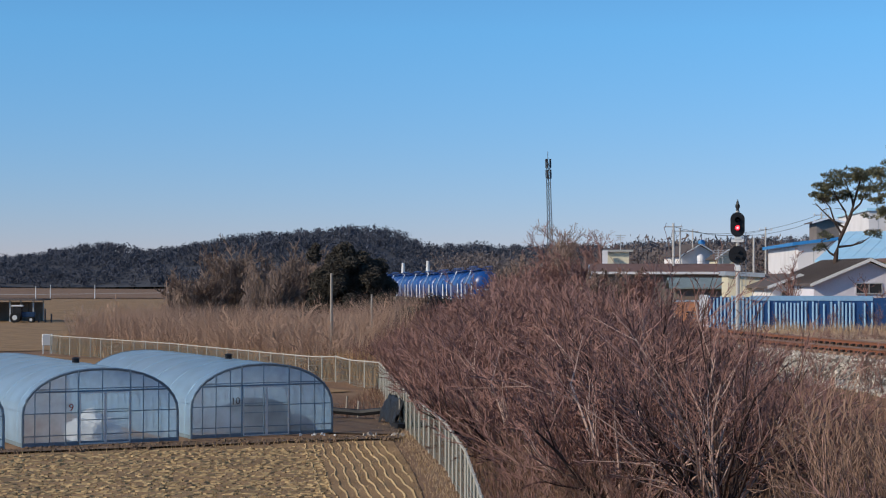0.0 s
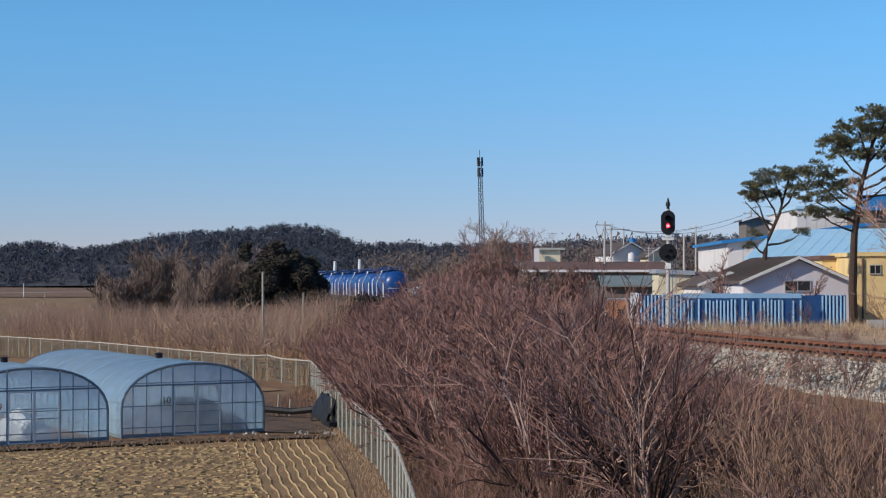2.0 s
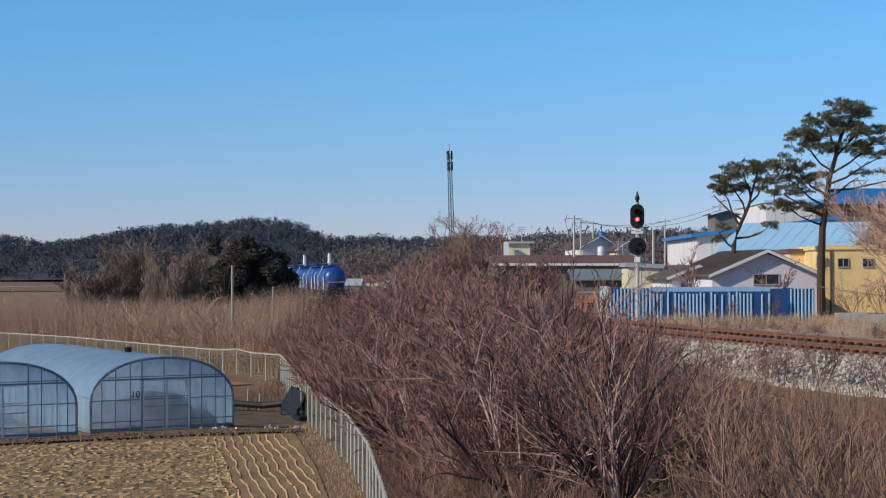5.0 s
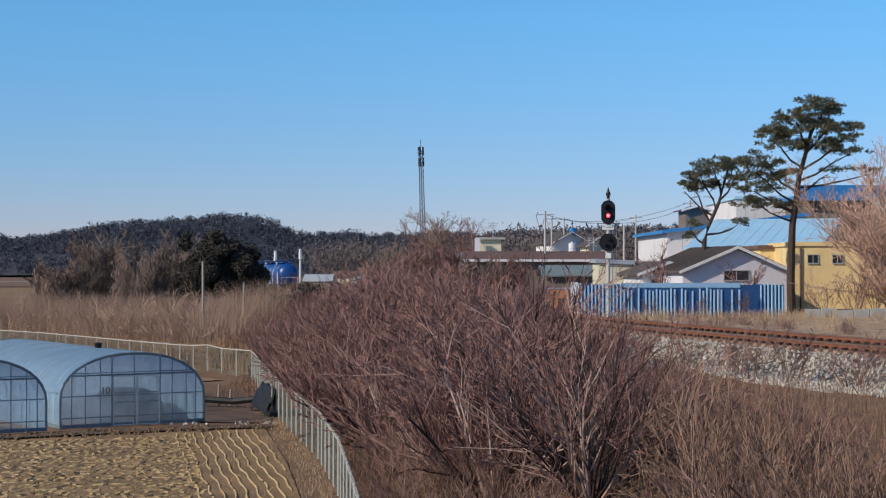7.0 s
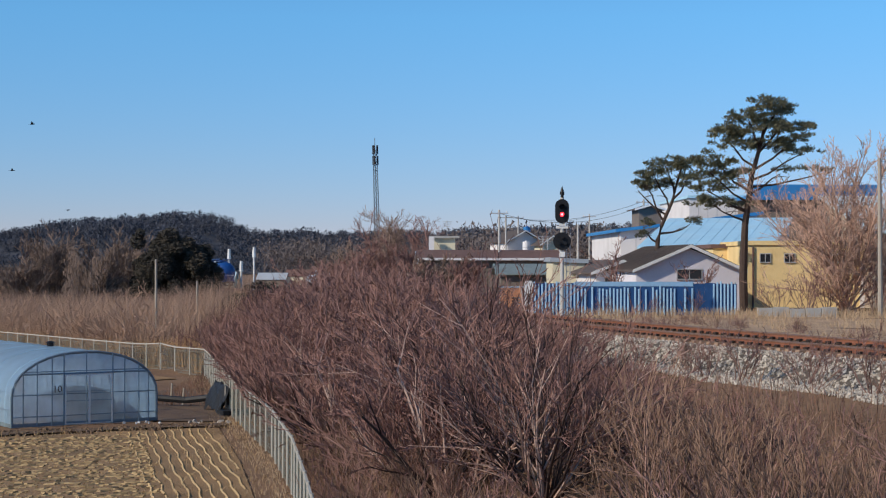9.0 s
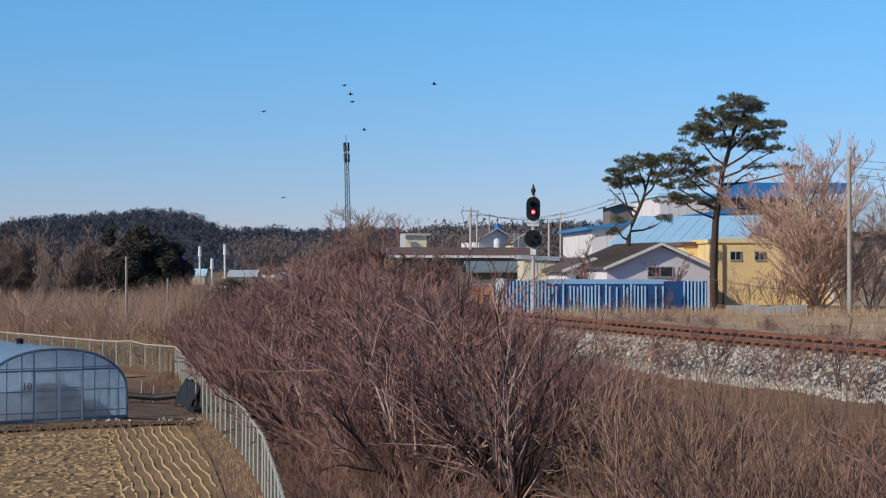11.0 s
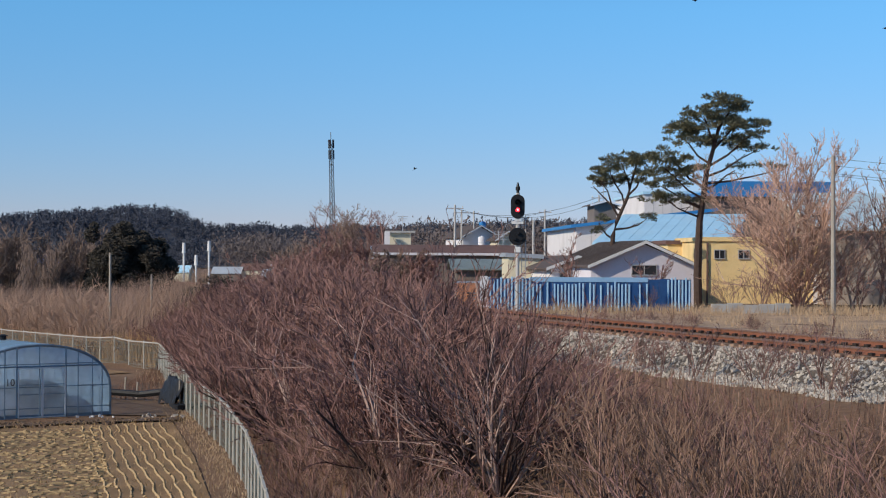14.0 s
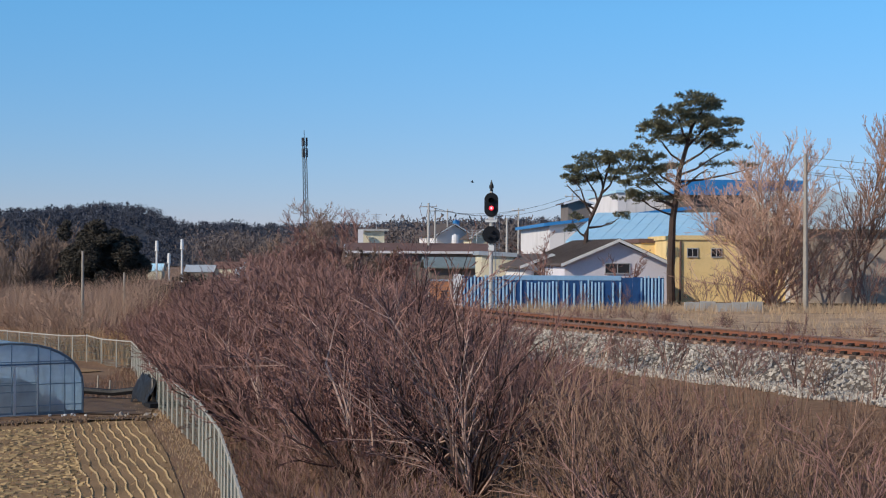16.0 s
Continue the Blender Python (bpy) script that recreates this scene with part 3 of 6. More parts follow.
# ---- signal ----
def build_signal(x, y, z):
    sg = empty("railway_signal", pose(x, y, z, 0, 0, -6), "railway signal on a pale pole showing a red light", "railway signal")
    part("base", bx(-0.3, 0.3, -0.3, 0.3, -0.3, 0.12, bevel=0.03), "concrete", sg)
    bm = bmesh.new()
    tube(bm, [(0, 0, 0.1), (0, 0, 6.35)], 0.1, 10)
    part("pole", bm, "conc_pole", sg, "pale painted steel pole")
    # head: tall oval backplate with hoods
    bm = bmesh.new()
    o = [(0.37 * math.cos(a), 5.63 + (0.27 if math.sin(a) > 0 else -0.27) + 0.37 * math.sin(a)) for a in [2 * math.pi * (k + 0.5) / 24 for k in range(24)]]
    prism(bm, o, -0.2, -0.16)
    box(bm, -0.2, 0.2, -0.16, 0.05, 5.2, 6.05)
    head = part("signal_head", bm, "black", sg, "black oval backplate")
    for cz, lit in ((5.86, False), (5.46, True)):
        bm = bmesh.new()
        n, r = 16, 0.15
        for k in range(n - 5):
            a, b = math.radians(-35 + k * 25), math.radians(-10 + k * 25)
            vs = [bm.verts.new((r * math.cos(t), yy, cz + r * math.sin(t))) for t in (a, b) for yy in (-0.2, -0.46)]
            bm.faces.new((vs[0], vs[1], vs[3], vs[2]))
        bmesh.ops.solidify(bm, geom=bm.faces[:], thickness=0.012)
        part("hood", bm, "black", head)
        bm = bmesh.new()
        bmesh.ops.create_uvsphere(bm, u_segments=14, v_segments=8, radius=0.115, matrix=Matrix.LocRotScale((0, -0.2, cz), None, (1, 0.35, 1)))
        ln = part("lens", bm, "red_lamp" if lit else "black", head, "glowing red lens" if lit else "")
        if lit:
            bm = bmesh.new()
            bmesh.ops.create_uvsphere(bm, u_segments=10, v_segments=6, radius=0.06, matrix=Matrix.LocRotScale((0, -0.235, cz), None, (1, 0.4, 1)))
            part("lamp", bm, "lamp_core", ln)
    bm = bmesh.new()
    tube(bm, [(0, 0, 6.3), (0, 0, 6.5)], 0.08, 8)
    tube(bm, [(0, 0, 6.5), (0, 0, 6.6), (0, 0, 6.66)], 0.12, 8)
    tube(bm, [(0, 0, 6.66), (0, 0, 6.95)], 0.1, 8, 0.015)
    part("cap", bm, "black", sg, "pointed dark cap")
    part("bracket", box(bx(-0.32, 0.3, -0.12, 0.12, 4.72, 4.86), -0.16, 0.16, -0.16, 0.16, 4.86, 5.06), "white_metal", sg)
    bm = bmesh.new()
    prism(bm, [(0.47 * math.cos(2 * math.pi * k / 28), 4.05 + 0.47 * math.sin(2 * math.pi * k / 28)) for k in range(28)], -0.2, -0.16)
    box(bm, -0.18, 0.18, -0.16, 0.06, 3.85, 4.25)
    disc = part("round_backplate", bm, "black", sg, "dark round backplate with unlit lamps")
    for a in (90, 210, 330):
        bm = bmesh.new()
        tube(bm, [(0.2 * math.cos(radians(a)), -0.2, 4.05 + 0.2 * math.sin(radians(a))), (0.2 * math.cos(radians(a)), -0.36, 4.05 + 0.2 * math.sin(radians(a)))], 0.1, 10)
        part("lamp_hood", bm, "black", disc)
    part("junction_box", bx(-0.16, 0.16, -0.16, 0.16, 3.2, 3.5, bevel=0.02), "white_metal", sg)
    bm = bmesh.new()
    for sx in (0.22, 0.42):
        tube(bm, [(sx, 0.14, 0.1), (sx, 0.14, 5.2)], 0.02, 5)
    for k in range(16):
        tube(bm, [(0.22, 0.14, 0.3 + k * 0.31), (0.42, 0.14, 0.3 + k * 0.31)], 0.014, 4)
    part("ladder", bm, "frame_grey", sg)


build_signal(8.68, 92, 3.98)


# ---- greenhouses ----
def arch(half, top, side, n=18):
    """Half outline of a tunnel: upright sides curving into a low arch."""
    pts = []
    for k in range(n + 1):
        a = math.pi * (1 - k / n)
        c, s = math.cos(a), math.sin(a)
        pts.append((half * math.copysign(abs(c) ** 0.92, c), side + (top - side) * abs(s) ** 0.97))
    return [(-half, 0.0)] + pts + [(half, 0.0)]


def build_greenhouse(cx, cy, number, ink, inside):
    W, T, S, LN = 3.25, 3.08, 1.25, 16.0
    gh = empty("greenhouse", pose(cx, cy, 0.02, 0, 0, 32), "arched plastic-film greenhouse with steel hoops beside the stubble field", "greenhouse", "row of greenhouses")
    o = arch(W, T, S)
    ny = 32
    V = [(x * (1.0 + 0.004 * math.sin(j * 1.7)), LN * j / ny, z + 0.02 * math.cos(math.pi * j * 2) * (z > 2)) for j in range(ny + 1) for x, z in o]
    n = len(o)
    F_ = [(j * n + i, j * n + i + 1, (j + 1) * n + i + 1, (j + 1) * n + i) for j in range(ny) for i in range(n - 1)]
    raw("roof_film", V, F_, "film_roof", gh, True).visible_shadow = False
    for yy, nm in ((0.02, "front_film"), (LN - 0.02, "back_film")):
        bm = bmesh.new()
        bm.faces.new([bm.verts.new((x * 0.99, yy, z * 0.99)) for x, z in o])
        part(nm, bm, "film", gh).visible_shadow = False
    bm = bmesh.new()
    tube(bm, [(x, 0, z) for x, z in o], 0.045, 6)
    hoop = part("hoop", bm, "steel_pipe", gh, "pale steel end hoop")
    bm = bmesh.new()
    tube(bm, [(x * 0.985, 0, z * 0.985) for x, z in o], 0.022, 4)
    inner = part("hoop", bm, "steel_pipe", gh)
    for k in range(1, 16):
        h2 = new("hoop", inner.data)
        h2.parent = gh
        h2.matrix_basis = pose(0, k * LN / 16, 0)
    h2 = new("hoop", hoop.data)
    h2.parent = gh
    h2.matrix_basis = pose(0, LN, 0)
    for x, z in ((-2.6, 2.28), (2.6, 2.28), (0, T - 0.05)):
        bm = bmesh.new()
        tube(bm, [(x, 0, z), (x, LN, z)], 0.02, 4)
        part("purlin", bm, "steel_pipe", gh)
    zt = lambda x: np.interp(x, [p[0] for p in o[1:-1]], [p[1] for p in o[1:-1]])
    for x in (-2.75, -2.15, -1.5, -0.98, 0.02, 1.2, 1.75, 2.4, 2.85):
        bm = bmesh.new()
        tube(bm, [(x, -0.03, 0), (x, -0.03, zt(x))], 0.024 if x not in (-0.98, 1.2) else 0.035, 5)
        part("front_post", bm, "steel_pipe", gh)
    for z in (0.42, 1.32, 2.18, 2.28):
        half = W if z < S else W * (1 - min(1.0, (z - S) / (T - S)) ** 2) ** 0.5 * 0.99
        bm = bmesh.new()
        tube(bm, [(-half, -0.035, z), (half, -0.035, z)], 0.02 if z != 2.18 else 0.035, 5)
        part("cross_rail", bm, "steel_pipe", gh)
    door = part("door", box(box(box(bx(-0.95, -0.9, -0.1, -0.06, 0.03, 2.15), 1.13, 1.18, -0.1, -0.06, 0.03, 2.15), -0.9, 1.13, -0.1, -0.06, 2.09, 2.15), -0.9, 1.13, -0.1, -0.06, 0.03, 0.08), "white_metal", gh, "sliding double door with pale frame")
    for x in (0.08, 0.13):
        part("door_stile", bx(x, x + 0.045, -0.11, -0.065, 0.08, 2.09), "white_metal", door)
    for z in (1.0, 1.4):
        part("door_rail", bx(-0.9, 1.13, -0.105, -0.07, z, z + 0.035), "steel_pipe", door)
    f = bpy.data.curves.new("number", "FONT")
    f.body, f.size, f.extrude, f.align_x = number, 0.42, 0.004, "CENTER"
    f.materials.append(M[ink])
    t = new("number", f)
    t.parent = gh
    t.matrix_basis = pose(-1.28, -0.07, 1.4, 90)
    bm = bmesh.new()
    tube(bm, [(0.4, 5.2, T - 0.05), (0.4, 5.2, T + 0.18)], 0.16, 8)
    tube(bm, [(0.4, 5.2, T + 0.18), (0.4, 5.2, T + 0.24)], 0.24, 8, 0.1)
    part("roof_vent", bm, "black", gh, "small dark roof vent")
    for k in range(6):
        bm = bmesh.new()
        yy = 0.7 + k * 2.6
        tube(bm, [(x * 1.008, yy, z * 1.008 + 0.01) for x, z in o], 0.01, 3, caps=False)
        part("tie_band", bm, "tie", gh)
    part("base_board", box(bx(-W, W, -0.02, 0.05, 0, 0.16), -W - 0.03, -W + 0.02, 0, LN, 0, 0.16), "steel_pipe", gh)
    if inside == "heap":
        bm = bmesh.new()
        bmesh.ops.create_icosphere(bm, subdivisions=4, radius=1)
        for v in bm.verts:
            k = 1 + 0.22 * noise.noise(v.co * 2.2) + 0.08 * noise.noise(v.co * 6)
            v.co = Vector((v.co.x * 1.15 * k, v.co.y * 1.3 * k, max(0.0, v.co.z * 1.15 * k)))
        m = pose(cx, cy, 0.06, 0, 0, 32) @ pose(0.3, 2.2, 0)
        ob = part("covered_heap", bm, "bale")
        ob.matrix_basis = m
        tagged(ob, "heap covered with a crumpled white sheet inside the greenhouse", "heap")
    if inside == "dark":
        bm = bmesh.new()
        bmesh.ops.create_icosphere(bm, subdivisions=4, radius=1)
        for v in bm.verts:
            k = 1 + 0.12 * noise.noise(v.co * 1.8)
            v.co = Vector((v.co.x * 2.0 * k, v.co.y * 2.8 * k, max(0.0, v.co.z * 1.35 * k)))
        ob = part("covered_heap", bm, "tarp")
        ob.matrix_basis = pose(cx, cy, 0.06, 0, 0, 32) @ pose(0.95, 3.6, 0)
        tagged(ob, "low heap under a dark tarpaulin inside the greenhouse", "heap")
        bm = bmesh.new()
        box(bm, -3.0, -0.4, 1.6, 1.66, 0.05, 1.55)
        for v in bm.verts:
            v.co.z *= 1 if v.co.x < -1 else 0.5
        ob = part("plastic_sheet", bm, "bale")
        ob.matrix_basis = pose(cx, cy, 0.06, 0, 0, 32)
        tagged(ob, "pale plastic sheet hung inside the greenhouse", "sheet")


build_greenhouse(-13.17, 74.6, "10", "ink_black", "dark")
build_greenhouse(-19.05, 70.3, "9", "ink_red", "heap")
build_greenhouse(-25.0, 65.9, "8", "ink_red", "")


# ---- fence along the bank ----
def build_fence():
    fe = empty("mesh_fence", pose(0, 0, 0), "pale galvanised mesh fence with round posts along the field", "fence")
    pts = []
    for (ax, ay), (bx_, by) in zip(FENCE[:-1], FENCE[1:]):
        d = math.hypot(bx_ - ax, by - ay)
        k = max(1, round(d / 2.05))
        pts += [(ax + (bx_ - ax) * i / k, ay + (by - ay) * i / k) for i in range(k)]
    pts.append(FENCE[-1])
    pb = bmesh.new()
    tube(pb, [(0, 0, -0.3), (0, 0, 1.72)], 0.042, 6)
    tube(pb, [(0, 0, 1.72), (0, 0, 1.75)], 0.045, 6)
    pm = bpy.data.meshes.new("post")
    pb.to_mesh(pm)
    pb.free()
    pm.materials.append(M["fence_post"])
    meshes = {}

    def panel(ln, dz, far):
        key = (round(ln, 1), round(dz, 2), far)
        if key not in meshes:
            ln_, dz_, _f = key
            V, F_ = [], []

            def bar(x0, x1, z0, z1, t):
                nonlocal V, F_
                i = len(V)
                for y in (-t, t):
                    V.extend([(x0, y, z0 + dz_ * x0 / ln_), (x1, y, z0 + dz_ * x1 / ln_), (x1, y, z1 + dz_ * x1 / ln_), (x0, y, z1 + dz_ * x0 / ln_)])
                F_.extend([(i, i + 1, i + 2, i + 3), (i + 7, i + 6, i + 5, i + 4), (i + 3, i + 2, i + 6, i + 7), (i, i + 4, i + 5, i + 1)])

            n = int(ln_ / (0.08 if far else 0.05))
            for k in range(n + 1):
                x = k * ln_ / n
                bar(x - 0.006, x + 0.006, 0.06, 1.62, 0.005)
            for z in (0.06, 0.25, 0.65, 1.05, 1.45):
                bar(0, ln_, z, z + 0.014, 0.006)
            me = bpy.data.meshes.new("mesh_panel")
            me.from_pydata(V, [], F_)
            me.materials.append(M["galv"])
            V, F_ = [], []
            bar(0, ln_, 1.62, 1.685, 0.03)
            top = bpy.data.meshes.new("top_rail")
            top.from_pydata(V, [], F_)
            top.materials.append(M["fence_post"])
            meshes[key] = (me, top)
        return meshes[key]

    for i, (x, y) in enumerate(pts):
        z = ground_z(x, y)
        p = new("post", pm)
        p.parent = fe
        p.matrix_basis = pose(x, y, z)
        if i + 1 < len(pts):
            x2, y2 = pts[i + 1]
            pair = panel(math.hypot(x2 - x, y2 - y), ground_z(x2, y2) - z, y > 106)
            ob = new("mesh_panel", pair[0])
            ob.parent = fe
            ob.matrix_basis = pose(x, y, z, 0, 0, math.degrees(math.atan2(y2 - y, x2 - x)))
            new("top_rail", pair[1]).parent = ob


build_fence()


# ---- blue sheet fence by the village ----
def build_blue_fence():
    bf = empty("blue_fence", pose(7.55, 97, 4.0), "blue sheet-metal yard fence with pale vertical slats", "fence")
    n = 19
    w = 11.35 / n
    sheet = bx(0, w - 0.01, 0, 0.04, 0.02, 1.78)
    sm_ = part("sheet", sheet, "blue_sheet", bf)
    sl = bmesh.new()
    prism(sl, [(-0.05, 0), (0.05, 0), (0.032, -0.075), (-0.032, -0.075)], 0.04, 1.86, "xy")
    slat = part("slat", sl, "blue_slat", bf)
    slat.matrix_basis = pose(0.1, -0.004, 0)
    rg = random.Random(4)
    for k in range(n):
        if k:
            o = new("sheet", sm_.data)
            o.parent = bf
            o.matrix_basis = pose(k * w, rg.uniform(-0.01, 0.01), rg.uniform(-0.03, 0.03))
        for j in range(3):
            if k == 0 and j == 0 or (k in (5, 10, 15) and j != 1) or rg.random() < 0.16:
                continue
            o = new("slat", slat.data)
            o.parent = bf
            o.matrix_basis = pose(k * w + 0.1 + j * w / 3, -0.004, rg.uniform(-0.16, 0.02) - (0.28 if 4 <= k <= 14 else 0))
    part("top_band", bx(2.3, 8.9, -0.03, -0.004, 1.6, 1.86), "blue_band", bf, "plain lighter blue band of sheet")
    for k in range(9):
        part("post", bx(k * 1.41 - 0.04, k * 1.41 + 0.04, 0.045, 0.13, -0.1, 1.85), "frame_grey", bf)
    part("end_post", bx(-0.48, -0.02, -0.06, 0.1, -0.1, 1.9), "wall_white", bf, "white weathered end post")


build_blue_fence()


# ---- buildings ----
def window(parent, x0, x1, z0, z1, y=0.0, pane="glass_dark"):
    w = part("window", box(box(box(bx(x0 - 0.05, x1 + 0.05, y - 0.06, y + 0.02, z1, z1 + 0.06), x0 - 0.05, x1 + 0.05, y - 0.09, y + 0.02, z0 - 0.07, z0), x0 - 0.05, x0, y - 0.06, y + 0.02, z0, z1), x1, x1 + 0.05, y - 0.06, y + 0.02, z0, z1), "frame_grey", parent)
    part("pane", bx(x0, x1, y - 0.02, y - 0.006, z0, z1), pane, w)
    xm = (x0 + x1) / 2
    part("mullion", bx(xm - 0.025, xm + 0.025, y - 0.04, y - 0.02, z0, z1), "frame_grey", w)


def gable_house(name, x, y, z, rz, wl, wr, ln, eave, ridge, wall, roof, label, over=0.45, trim="white_metal", ribs=0, group="", side=None):
    """A gabled house: the gable faces -y, the ridge runs to +y. wl and wr: from ridge to each wall."""
    h = empty(name, pose(x, y, z, 0, 0, rz), label, "house" if "house" in name else "building", group)
    bm = bmesh.new()
    prism(bm, [(-wl, 0), (wr, 0), (wr, eave), (0, ridge - 0.1), (-wl, eave)], 0, ln)
    part("wall", bm, wall, h)
    for sgn, w in ((-1, wl), (1, wr)):
        dz = (ridge - eave) / w
        bm = bmesh.new()
        e = w + (over if side is None else side)
        prism(bm, [(0, ridge), (sgn * e, ridge - dz * e), (sgn * e, ridge - dz * e + 0.12), (0, ridge + 0.12)], -over, ln + over)
        rf = part("roof", bm, roof, h)
        if ribs:
            for k in range(int((ln + 2 * over) / ribs)):
                yy = -over + k * ribs
                bm = bmesh.new()
                prism(bm, [(sgn * 0.05, ridge + 0.12), (sgn * e, ridge - dz * e + 0.12), (sgn * e, ridge - dz * e + 0.16), (sgn * 0.05, ridge + 0.16)], yy, yy + 0.06)
                part("roof_rib", bm, roof, rf)
        bm = bmesh.new()
        prism(bm, [(0, ridge - 0.06), (sgn * e, ridge - dz * e - 0.06), (sgn * e, ridge - dz * e + 0.13), (0, ridge + 0.13)], -over - 0.06, -over)
        part("verge_board", bm, trim, h)
    return h


def shed(name, x, y, z, rz, w, ln, h0, h1, wall, roof, label, over=0.3, panels=0, cat="building"):
    """A flat or lean-to building: front wall along x at y = 0, heights h0 at the left and h1 at the right."""
    s = empty(name, pose(x, y, z, 0, 0, rz), label, cat)
    bm = bmesh.new()
    prism(bm, [(0, 0), (w, 0), (w, h1), (0, h0)], 0, ln)
    part("wall", bm, wall, s)
    bm = bmesh.new()
    k = (h1 - h0) / w
    prism(bm, [(-over, h0 - k * over), (w + over, h1 + k * over), (w + over, h1 + k * over + 0.28), (-over, h0 - k * over + 0.28)], -over, ln + over)
    part("roof", bm, roof, s)
    for i in range(1, panels):
        part("panel_joint", bx(w * i / panels - 0.03, w * i / panels + 0.03, -0.015, -0.003, 0, min(h0, h1) - 0.05), "frame_grey", s)
    return s


def slope_roof(name, x, y, z, w, ln, h_front, h_back, wall, roof, label, rz=0):
    """A shed whose roof falls towards -y."""
    s = empty(name, pose(x, y, z, 0, 0, rz), label, "building")
    V = [(0, 0, 0), (w, 0, 0), (w, ln, 0), (0, ln, 0), (0, 0, h_front), (w, 0, h_front), (w, ln, h_back), (0, ln, h_back)]
    raw("wall", V, [(0, 1, 5, 4), (1, 2, 6, 5), (2, 3, 7, 6), (3, 0, 4, 7), (3, 2, 1, 0)], wall, s)
    k = (h_back - h_front) / ln
    V = [(-0.4, -0.5, h_front - 0.5 * k + 0.02), (w + 0.4, -0.5, h_front - 0.5 * k + 0.02), (w + 0.4, ln, h_back + 0.02), (-0.4, ln, h_back + 0.02)]
    V += [(a, b, c + 0.15) for a, b, c in V]
    raw("roof", V, [(3, 2, 1, 0), (4, 5, 6, 7), (0, 1, 5, 4), (1, 2, 6, 5), (2, 3, 7, 6), (3, 0, 4, 7)], roof, s)
    for i in range(int(w / 0.9)):
        xx = 0.3 + i * 0.9
        V = [(xx + a, b, c) for a in (0, 0.07) for b, c in ((-0.5, h_front - 0.5 * k + 0.17), (ln, h_back + 0.17), (ln, h_back + 0.19), (-0.5, h_front - 0.5 * k + 0.19))]
        raw("roof_rib", V, [(0, 1, 2, 3), (7, 6, 5, 4), (3, 2, 6, 7), (0, 3, 7, 4), (1, 5, 6, 2)], roof, s)
    return s


G = 4.0
h = gable_house("house", 17.75, 106, G, 5, 3.3, 3.2, 12, 2.5, 3.9, "wall_lilac", "roof_dark", "small pale house with dark gabled roof behind blue fence", ribs=0.6, over=0.42, side=0.3)
window(h, -0.75, 0.75, 1.95, 2.5)
h = gable_house("annex_house", 14.5, 113, G, 8, 1.7, 1.7, 9, 2.35, 3.0, "wall_white", "roof_dark", "low white annex house with a dark roof")
window(h, -1.1, -0.3, 1.2, 2.0)
s = shed("yellow_building", 22.9, 114, G, 0, 9.6, 9, 4.1, 4.15, "wall_yellow", "wall_yellow", "yellow plastered flat-roofed building among bare trees", over=0.12)
for wx in (0.85, 2.45, 5.6):
    window(s, wx, wx + 0.65, 3.0, 3.5)
part("drainpipe", tube(bmesh.new(), [(0.35, -0.08, 0), (0.35, -0.08, 4.0)], 0.06, 6), "roof_brown", s)
part("door", bx(7.4, 8.5, -0.05, 0.02, 0, 2.1), "wall_white", s, "white door")
s = shed("yellow_annex", 21.9, 121, G, 0, 2.3, 6, 3.95, 3.95, "wall_yellow", "roof_brown", "yellow rear annex with a thin brown roof edge", over=0.15)
shed("warehouse", 18.95, 148, G, 0, 11.6, 22, 5.6, 7.0, "wall_white", "roof_blue", "white panel warehouse with a blue roof edge", over=0.5, panels=9)
slope_roof("blue_roof_shed", 18.9, 134, G, 9.5, 12, 4.1, 6.5, "wall_white", "roof_pale", "shed with a pale blue ribbed metal roof", -20)
shed("factory_hall", 29.8, 178, G, 0, 7.6, 20, 9.6, 9.7, "wall_white", "roof_pale", "large white factory hall", over=0.2, panels=8)
shed("factory_wing", 34.8, 172, G, 0, 12, 20, 9.3, 9.4, "wall_brown", "roof_blue", "factory wing with a deep blue roof band", over=0.5)
part("roof_band", bx(34.4, 47.3, 171.0, 171.45, 13.2, 14.7), "roof_blue").name = "roof_sign_band"
tagged(bpy.data.objects["roof_sign_band"], "deep blue metal band along the factory roof", "roof band", kind="structure")
slope_roof("grey_shed", 30.6, 112, G, 12, 13, 4.9, 7.6, "wall_tan", "roof_cyan", "brown-grey shed with a faded cyan metal roof")
gable_house("rooftop_box_house", 23.9, 165, G, 0, 1.05, 1.05, 5, 8.1, 8.4, "wall_brown", "roof_dark", "brown rooftop structure on a far building")

# houses along the line, towards the far village
h = shed("white_house", 2.6, 170, G, 0, 4.6, 8, 3.2, 3.2, "wall_white", "wall_white", "white flat-roofed house with a rooftop stair tower", over=0.25, cat="house")
part("stair_tower", bx(1.0, 3.1, 2.0, 5.0, 3.4, 5.4), "wall_cream", h, "rooftop stair tower with a sloped slab")
part("tower_slab", bx(0.6, 3.5, 1.6, 5.4, 5.4, 5.6), "concrete", h)
part("parapet", bx(-0.2, 1.8, -0.1, 0.1, 3.48, 4.0), "wall_white", h)
part("tank_stand", bx(0.5, 1.0, 0.5, 1.4, 3.48, 5.5), "wall_white", h)
h = gable_house("brown_roof_house", 8.3, 150, G, 90, 3.4, 3.4, 11.4, 3.33, 3.95, "wall_brown", "roof_brown", "long low house with a brown roof and white fascia", group="village houses")
h.matrix_basis = pose(13.5, 151, G, 0, 0, 90)
part("fascia", bx(-3.96, -3.87, -0.5, 11.9, 3.16, 3.36), "wall_white", h, "white fascia board")
